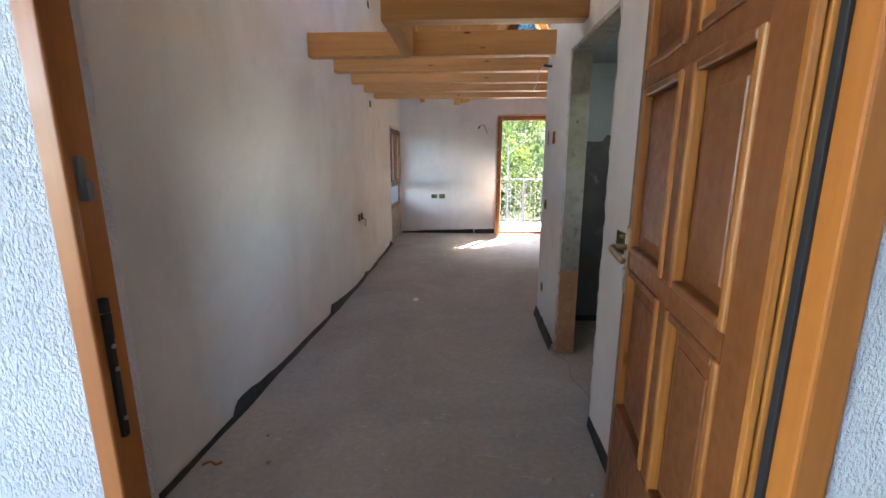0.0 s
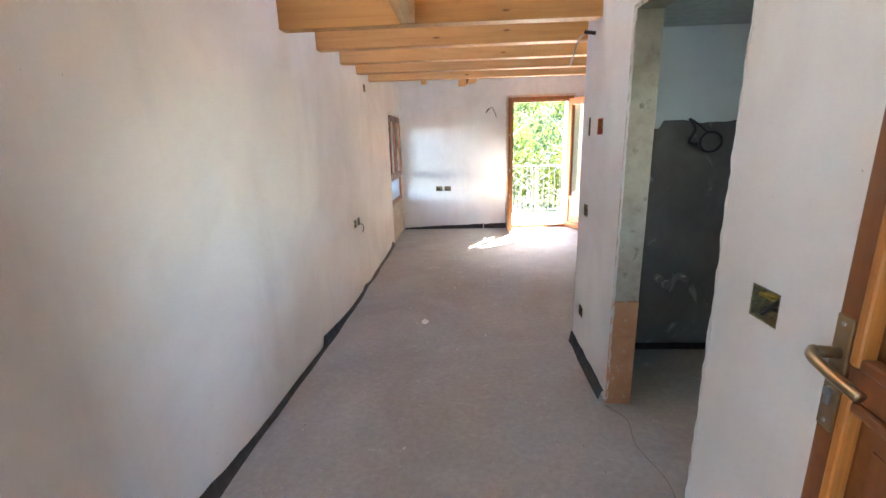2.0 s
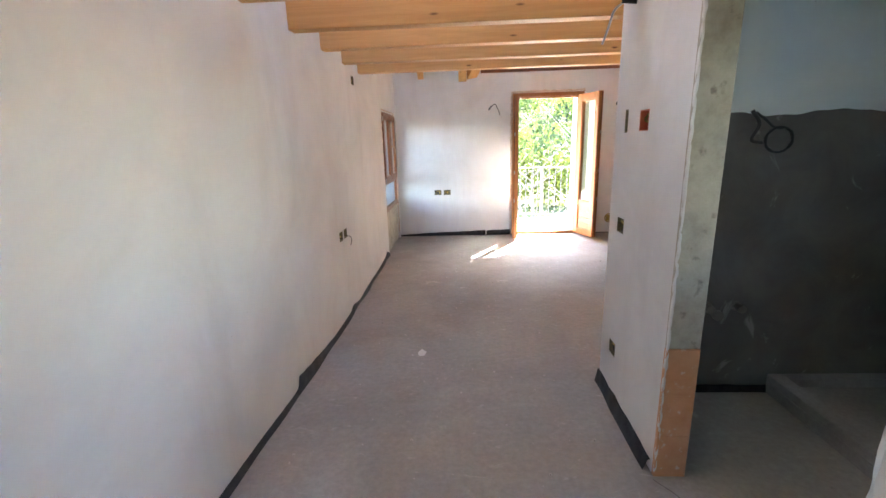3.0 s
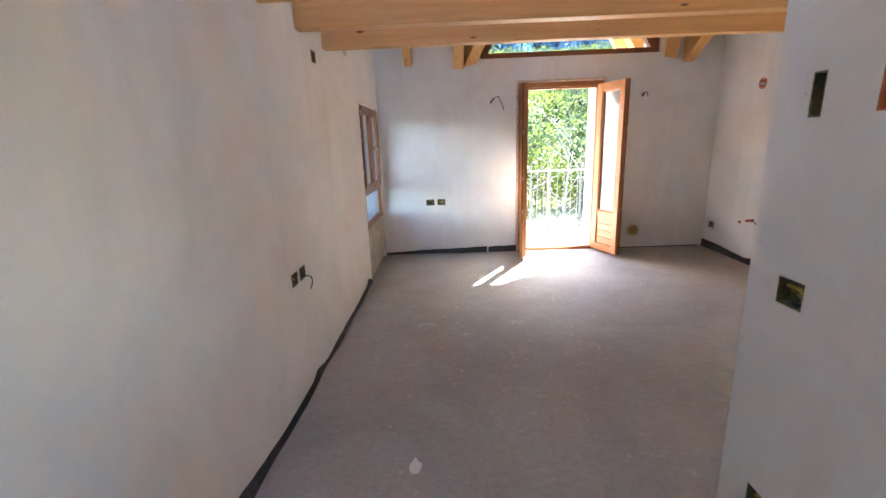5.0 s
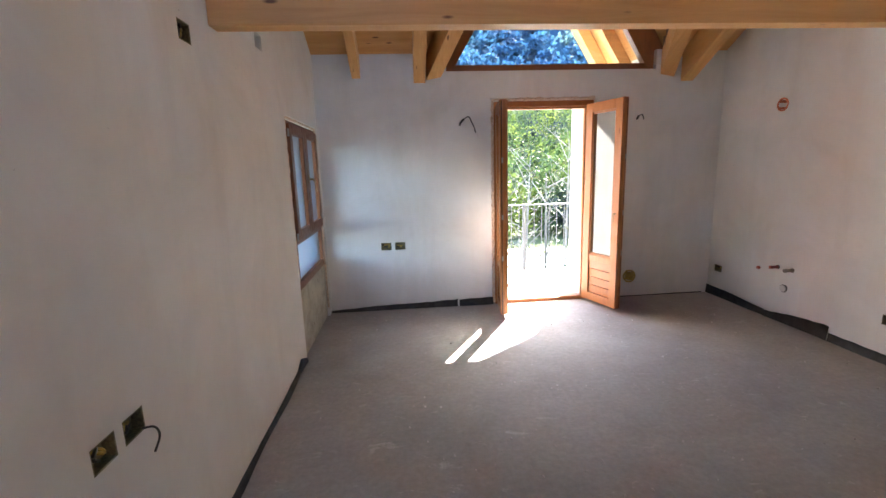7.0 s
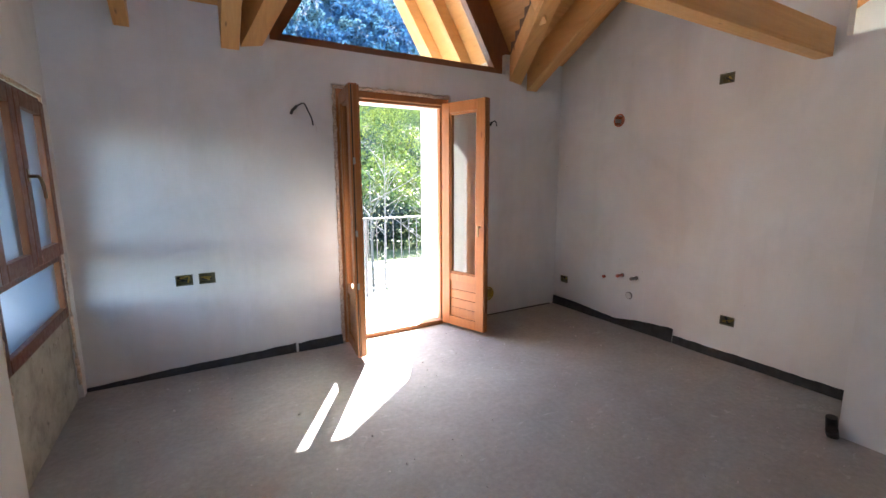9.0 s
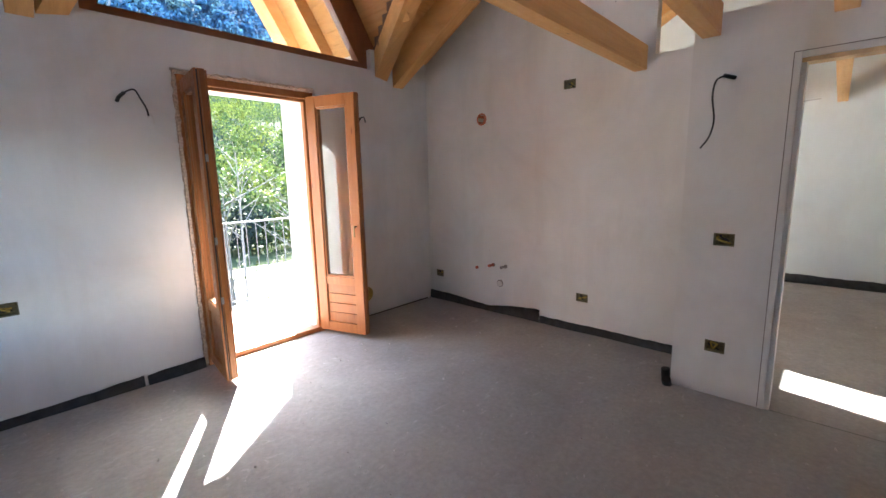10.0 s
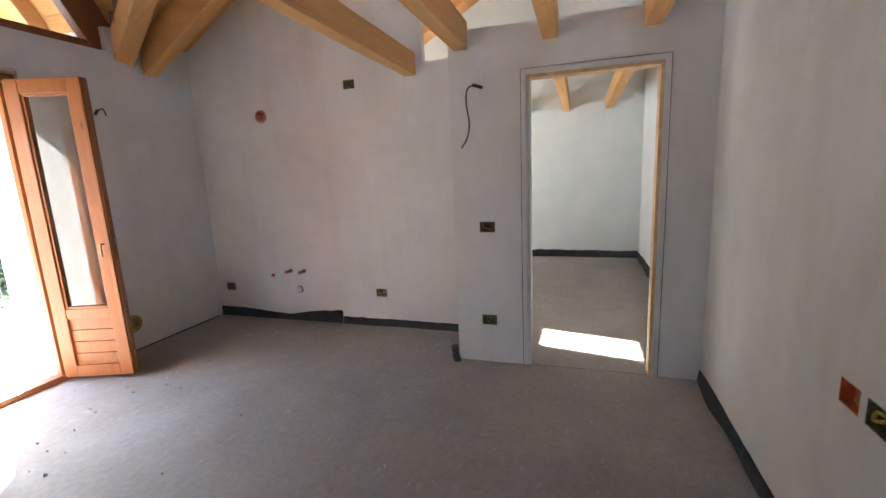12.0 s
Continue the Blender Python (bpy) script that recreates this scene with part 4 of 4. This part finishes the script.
wire([(D - 0.06, 5.855, 2.045), (D - 0.065, 5.90, 2.02), (D - 0.05, 5.915, 1.93), (D - 0.04, 5.90, 1.80), (D - 0.03, 5.92, 1.70), (D - 0.03, 5.965, 1.63)], 0.0055, M_WIREBLK, "long black cable hanging from a conduit stub", [(D + 0.004, 5.815, 2.035), (D - 0.06, 5.86, 2.045)])
H = HALLR - 0.004
wire([(H - 0.05, 4.20, 2.235), (H - 0.09, 4.22, 2.20), (H - 0.11, 4.24, 2.12), (H - 0.13, 4.26, 2.05)], 0.006, M_WIREWHT, "pale cable hanging from a black conduit stub", [(H + 0.003, 4.17, 2.225), (H - 0.06, 4.20, 2.24)])
wire([(LEFT + 0.002, 5.57, 0.76), (LEFT + 0.03, 5.59, 0.75), (LEFT + 0.035, 5.60, 0.71), (LEFT + 0.03, 5.57, 0.67)], 0.004, M_WIREBLK, "thin wire curling out of a flush box")
cx, cy, cz = 1.595, 4.20, 1.555
wire([(cx - 0.10, 4.225, 1.68), (cx - 0.06, cy, 1.64), (cx - 0.01, cy, 1.60)] + [(cx + 0.02 + 0.07 * math.cos(a * 0.6 + 1.2), cy - 0.004 * (a % 3), cz - 0.02 + 0.065 * math.sin(a * 0.6 + 1.2)) for a in range(22)], 0.007, M_WIREBLK, "coil of black cable on the dark bathroom wall")
wire([(cx - 0.12, 4.225, 1.69), (cx - 0.09, cy, 1.62), (cx - 0.12, cy, 1.54), (cx - 0.06, cy, 1.52)], 0.010, M_WIREBLK, "black conduit end on the bathroom wall")


def stub(name, p, d, r, ln_, mat, label, ring=None):
    t = thing(name, label, "pipe", (0, 0, 0))
    p, d = Vector(p), Vector(d)
    part("pipe", join(cyl(p, p + d * ln_, r), cyl(p + d * (ln_ - 0.012), p + d * (ln_ + 0.006), r * 1.18)), mat, t)
    if ring:
        part("collar", cyl(p, p + d * 0.008, r * 1.5), ring, t)
    return t


stub("pipe_stub", (KIT, 8.00, 0.53), (-1, 0, 0), 0.014, 0.08, M_COPPER, "red capped water pipe stub in the plaster wall", M_GREYPIPE)
stub("pipe_stub", (KIT, 7.84, 0.53), (-1, 0, 0), 0.014, 0.08, M_GREYPIPE, "grey capped water pipe stub in the plaster wall", M_GREYPIPE)
stub("gas_stub", (KIT, 8.22, 0.475), (-1, 0, 0), 0.014, 0.015, M_COPPER, "small gas pipe stub in the plaster wall")
stub("drain_stub", (KIT, 7.91, 0.335), (-1, 0, 0), 0.026, 0.012, M_WIREWHT, "pale round drain stub in the plaster wall", M_GREYPIPE)
stub("pipe_stub", (1.373, 4.232, 0.570), (0, -1, 0), 0.022, 0.045, M_GREYPIPE, "capped pipe stub in the dark render", M_GREYPIPE)
stub("pipe_stub", (1.43, 4.232, 0.525), (0, -1, 0), 0.026, 0.03, M_GREYPIPE, "round drain stub in the dark render")
stub("pipe_stub", (1.542, 4.232, 0.576), (0, -1, 0), 0.020, 0.06, M_GREYPIPE, "capped pipe stub in the dark render", M_GREYPIPE)


def ring_pipe(name, m, r, depth, mat, label):
    """An open round sleeve: its axis along local y, into the wall."""
    bm = bmesh.new()
    n = 28
    prof = [(r * 1.12, -0.006), (r, -0.010), (r * 0.86, -0.004), (r * 0.86, depth)]
    rings = [[bm.verts.new(m @ Vector((q * math.cos(2 * math.pi * j / n), yy, q * math.sin(2 * math.pi * j / n)))) for j in range(n)] for q, yy in [(r * 1.12, 0.003)] + prof]
    for a, b in zip(rings, rings[1:]):
        for j in range(n):
            bm.faces.new((a[j], a[(j + 1) % n], b[(j + 1) % n], b[j]))
    bm.faces.new(rings[-1])
    t = thing(name, label, "pipe", (0, 0, 0))
    part("sleeve", bm, mat, t, smooth=False)
    return t


RY = Matrix(((0, 1, 0, 0), (1, 0, 0, 0), (0, 0, 1, 0), (0, 0, 0, 1)))
ring_pipe("vent_sleeve", Matrix.Translation((KIT, 8.15, 2.08)) @ RY, 0.056, 0.085, M_BOXRED, "open orange round vent sleeve in the plaster wall")
t = ring_pipe("round_box", Matrix.Translation((2.37, FAR, 0.25)), 0.07, 0.04, M_WIREYEL, "round yellow duct end low on the wall")
part("spring", tube([(2.37 + 0.045 * math.cos(a * .5), FAR - 0.02 + 0.001 * a, 0.25 + 0.045 * math.sin(a * .5)) for a in range(40)], 0.008, 6), M_WIREYEL, t)
t = thing("conduit_end", "black conduit end sticking up at the wall corner", "conduit", (0, 0, 0))
part("sleeve", join(cyl((DOORW + 0.0, 6.075, 0.0), (DOORW - 0.02, 6.08, 0.11), 0.03, 0.028), cyl((DOORW - 0.03, 6.06, 0.0), (DOORW - 0.06, 6.06, 0.05), 0.03)), M_WIREBLK, t)

# shower tray
tr = thing("shower_tray", "dusty grey low shower tray in the bathroom corner", "shower tray", (0, 0, 0))
part("tray_base", box(1.79, 2.61, 3.36, 4.23, 0.0, 0.07, 0.006), M_TRAY, tr)
for a, b, c, d in ((1.79, 1.88, 3.36, 4.23), (2.54, 2.61, 3.36, 4.23), (1.88, 2.54, 3.36, 3.43), (1.88, 2.54, 4.16, 4.23)):
    part("rim", box(a, b, c, d, 0.07, 0.125, 0.008), M_TRAY, tr)

# grit and chips on the floor
rng = random.Random(5)
bm = bmesh.new()
for i in range(950):
    x, y = rng.uniform(-1.0, 3.2), rng.uniform(1.3, 8.8)
    if x > 0.7 and y < 4.45 or x > 2.7 and y < 6.1:
        continue
    r = rng.choice((0.003, 0.004, 0.005, 0.009)) * rng.uniform(0.7, 1.2)
    m = Matrix.Translation((x, y, r * 0.35)) @ Euler((rng.random() * 6, rng.random() * 6, rng.random() * 6)).to_matrix().to_4x4() @ Matrix.Diagonal((1, rng.uniform(.5, 1), rng.uniform(.4, .8), 1))
    bmesh.ops.create_icosphere(bm, subdivisions=1, radius=r, matrix=m)
tagged(mesh_ob("grit", bm, M_CHIP), "small plaster chips and grit scattered on the screed", "debris", kind="stuff")
t = thing("dry_twig", "small dry brown leaf scrap on the screed floor", "debris", (0, 0, 0))
part("scrap", tube(smooth_path([(-1.19, 2.17, 0.006), (-1.16, 2.19, 0.012), (-1.125, 2.18, 0.006), (-1.10, 2.195, 0.01)]), 0.006, 6), M_LEAFDRY, t)
bm = bmesh.new()
rim = [bm.verts.new((-0.41 + (0.030 + 0.02 * noise.noise((q * 1.3, 2, 0))) * math.cos(q * 0.4488), 4.755 + (0.05 + 0.03 * noise.noise((q * 1.1, 5, 0))) * math.sin(q * 0.4488), 0.0025)) for q in range(14)]
bm.faces.new(rim)
low = [bm.verts.new((p.co.x, p.co.y, -0.001)) for p in rim]
for q in range(14):
    bm.faces.new((rim[q], low[q], low[(q + 1) % 14], rim[(q + 1) % 14]))
tagged(mesh_ob("plaster_splash", bm, M_PLASTER), "dried pale plaster splash on the screed floor", "splash")
bm = tube(smooth_path([(0.80, 3.50, 0.0), (0.88, 3.36, 0.0), (0.85, 3.15, 0.0), (0.90, 2.9, 0.0), (0.86, 2.66, 0.0)]), 0.003, 5)
structure("trim_crack", bm, M_GREYPIPE, "thin crack in the screed at the bathroom opening", "crack")
bm = tube([(DOORW + 0.01, 4.69, 0.0), (DOORW + 0.012, 5.1, 0.0), (DOORW + 0.01, 5.48, 0.0)], 0.003, 5)
structure("trim_joint", bm, M_GREYPIPE, "thin screed joint at the inner doorway", "joint")

# ---- outside ----
bm = bmesh.new()
bm_box(bm, -0.4, 4.6, 9.50, 10.62, -0.22, -0.02)
structure("pavement_balcony", bm, M_SLAB, "pale concrete balcony slab", "balcony")
bm = bmesh.new()
bm_box(bm, -4.2, 4.2, -3.2, 0.99, -0.2, 0.0)
structure("pavement_porch", bm, M_SLAB, "pale concrete landing before the entrance", "landing")
# added and unseen: a cover and two walls that keep daylight off the entrance
bm = bmesh.new()
bm_box(bm, -3.4, 3.4, -3.2, 0.985, 2.60, 2.75)
structure("ceiling_porch", bm, M_SLAB, "plain grey cover over the landing, added unseen to darken the entrance", "ceiling")
wall("wall_porch", "y", -3.2, -0.2, -6.0, 6.0, -0.2, 2.46, mat=M_SLAB, label="plain grey wall facing the entrance, added unseen to block daylight")
wall("wall_porch_side", "x", 3.4, 0.2, -3.2, 0.98, 0.0, 2.6, mat=M_SLAB, label="plain grey side wall, added unseen to keep sun off the landing")
rl = thing("balcony_railing", "slim grey steel balcony railing with upright bars", "railing", (0, 0, 0))
part("top_rail", box(-0.3, 4.5, 10.44, 10.48, 1.00, 1.02, 0.004), M_RAIL, rl)
part("bottom_rail", box(-0.3, 4.5, 10.45, 10.47, 0.07, 0.085, 0.003), M_RAIL, rl)
for x in (-0.28, 1.50, 3.0, 4.48):
    part("post", box(x - 0.02, x + 0.02, 10.44, 10.48, -0.02, 1.0, 0.003), M_RAIL, rl)
for i in range(40):
    x = -0.2 + i * 0.116
    part("baluster", cyl((x, 10.46, 0.08), (x, 10.46, 1.0), 0.006, n=8), M_RAIL, rl)


def land(x, y):
    """Height of the ground: level by the house, low beyond the balcony, a wooded hill, then the mountain behind it."""
    s = min(1, max(0, (y - 9.0) / 2.0))
    z = -0.25 - 5.2 * s * s * (3 - 2 * s)
    if y > 44:
        z += 0.25 * (min(y, 190) - 44) * min(1, (min(y, 190) - 44) / 30) + 4.0 * noise.noise((x * 0.02, y * 0.02, 2))
    if y > 260:
        z += 0.72 * (y - 260) + 26.0 * noise.noise((x * 0.006, y * 0.006, 5))
    return z


bm = bmesh.new()
xs = [-3000, -1200, -500] + list(range(-240, 321, 16)) + [600, 1300, 3000]
ys = [-3000, -900, -200, -40, 0, 8.8, 9.2, 9.6, 10.0, 10.4, 10.8, 11.4, 14, 20, 28, 36, 44, 52, 62, 74, 90, 110, 135, 165, 190, 225, 260, 300, 350, 410, 480, 560, 650, 750, 860, 980, 1100, 3000]
grid = [[bm.verts.new((x, y, land(x, min(y, 1100)))) for x in xs] for y in ys]
for a, b in zip(grid, grid[1:]):
    for i in range(len(xs) - 1):
        bm.faces.new((a[i], a[i + 1], b[i + 1], b[i]))
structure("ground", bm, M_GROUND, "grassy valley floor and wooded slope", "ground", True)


def forest(name, mat, label, count, near, deep, spread, tall, clumps, size, seed):
    """A wooded slope: each tree a stem and a crown of tilted leaf clumps that face outwards, all joined."""
    rng = random.Random(seed)
    V, Fc = [], []
    for i in range(count):
        y = near + deep * rng.random() ** 1.3
        x = rng.uniform(*spread) * y
        g = land(x, y)
        hgt = tall * rng.uniform(0.6, 1.25)
        r0 = hgt * rng.uniform(0.24, 0.40)
        conifer = rng.random() < 0.15
        w = hgt * 0.013
        o = len(V)
        V += [(x - w, y, g - 0.5), (x + w, y, g - 0.5), (x + rng.uniform(-1, 1) * w * 4, y, g + hgt * 0.95)]
        Fc.append((o, o + 1, o + 2))
        full = rng.choice((0.12, 0.45, 0.8, 1.0, 1.0))
        for c_ in range(int(clumps * full)):
            f = rng.random()
            rr = r0 * ((1.05 - f) if conifer else math.sqrt(max(0.05, 1 - (2 * f - 0.9) ** 2)))
            a = rng.random() * 6.28
            out = Vector((math.cos(a), math.sin(a), 1.3 * (f - 0.35)))
            c0 = Vector((x, y, g + hgt * (0.28 + 0.72 * f))) + Vector((out.x, out.y, 0)) * rr * rng.uniform(0.55, 1.08)
            nrm = (out + 0.7 * Vector((rng.gauss(0, 1), rng.gauss(0, 1), rng.gauss(0, 1)))).normalized()
            sz = size * rng.uniform(0.5, 1.25)
            p = nrm.orthogonal().normalized() * sz
            q = nrm.cross(p) * rng.uniform(0.5, 1.0)
            o = len(V)
            V += [tuple(c0 - p), tuple(c0 + q), tuple(c0 + p), tuple(c0 - q)]
            Fc.append((o, o + 1, o + 2, o + 3))
    me = bpy.data.meshes.new(name)
    me.from_pydata(V, [], Fc)
    me.materials.append(mat)
    return tagged(new(name, me), label, "forest", kind="stuff")


forest("forest", M_FOREST, "spring-green mixed woodland on the near slope", 2300, 46, 150, (-0.35, 1.15), 7.5, 240, 0.22, 11)
forest("mountain_forest", M_HAZEWOOD, "woodland high on the far mountainside, blue haze put into its colour", 5200, 262, 620, (-0.2, 1.0), 15.0, 70, 1.5, 12)

bm = bmesh.new()
bm_box(bm, -60, 90, 24.0, 40.0, -5.6, -5.435)
structure("road", bm, M_ROAD, "pale dusty gravel yard and road below the house", "road")


def tree(x, y, hgt, seed, dense):
    rng = random.Random(seed)
    g = land(x, y)
    t = thing("tree", "slender young tree with thin spring leaves below the balcony", "tree", (0, 0, 0), "trees below the balcony")
    top = Vector((x + rng.uniform(-.4, .4), y + rng.uniform(-.3, .3), g + hgt))
    bot = Vector((x, y, g - 0.1))
    limbs = [cyl(bot, bot.lerp(top, 0.5), 0.09, 0.06, 8), cyl(bot.lerp(top, 0.5), top, 0.06, 0.015, 8)]
    tips = []
    for i in range(16):
        a = bot.lerp(top, rng.uniform(0.3, 0.95))
        ang = rng.random() * 6.28
        ln_ = hgt * rng.uniform(0.12, 0.26)
        b = a + Vector((math.cos(ang) * ln_, math.sin(ang) * ln_, ln_ * rng.uniform(0.5, 1.1)))
        limbs.append(cyl(a, b, 0.025, 0.006, 6))
        tips += [a.lerp(b, 0.55), b, a.lerp(b, 0.8)]
        for _ in range(2):
            c_ = a.lerp(b, rng.uniform(0.4, 0.9))
            e = c_ + Vector((rng.uniform(-1, 1), rng.uniform(-1, 1), rng.uniform(0.2, 1))) * ln_ * 0.45
            limbs.append(cyl(c_, e, 0.010, 0.003, 5))
            tips.append(e)
    part("trunk", join(*limbs), M_BARK, t)
    V, Fc = [], []
    for p in tips:
        for _ in range(dense):
            q = p + Vector((rng.gauss(0, .28), rng.gauss(0, .28), rng.gauss(0, .25)))
            a = Vector((rng.uniform(-1, 1), rng.uniform(-1, 1), rng.uniform(-1, 1))).normalized() * rng.uniform(0.05, 0.09)
            b = a.cross(Vector((rng.uniform(-1, 1), rng.uniform(-1, 1), 1))).normalized() * 0.04
            o = len(V)
            V += [tuple(q - a), tuple(q + b), tuple(q + a), tuple(q - b)]
            Fc.append((o, o + 1, o + 2, o + 3))
    me = bpy.data.meshes.new("crown")
    me.from_pydata(V, [], Fc)
    me.materials.append(M_LEAF)
    new("crown", me).parent = t


for i, (x, y, hgt) in enumerate(((2.3, 16.0, 6.2), (4.2, 17.5, 6.8), (6.6, 18.5, 6.4), (9.2, 20.5, 7.2), (0.8, 21.0, 6.5), (12.5, 22.0, 6.5), (5.5, 25.0, 7.5), (3.0, 28.0, 8.0), (9.0, 28.5, 8.5), (15.0, 27.0, 8.0), (-1.5, 27.0, 7.5), (18.5, 25.0, 7.0))):
    tree(x, y, hgt, 40 + i, 4)
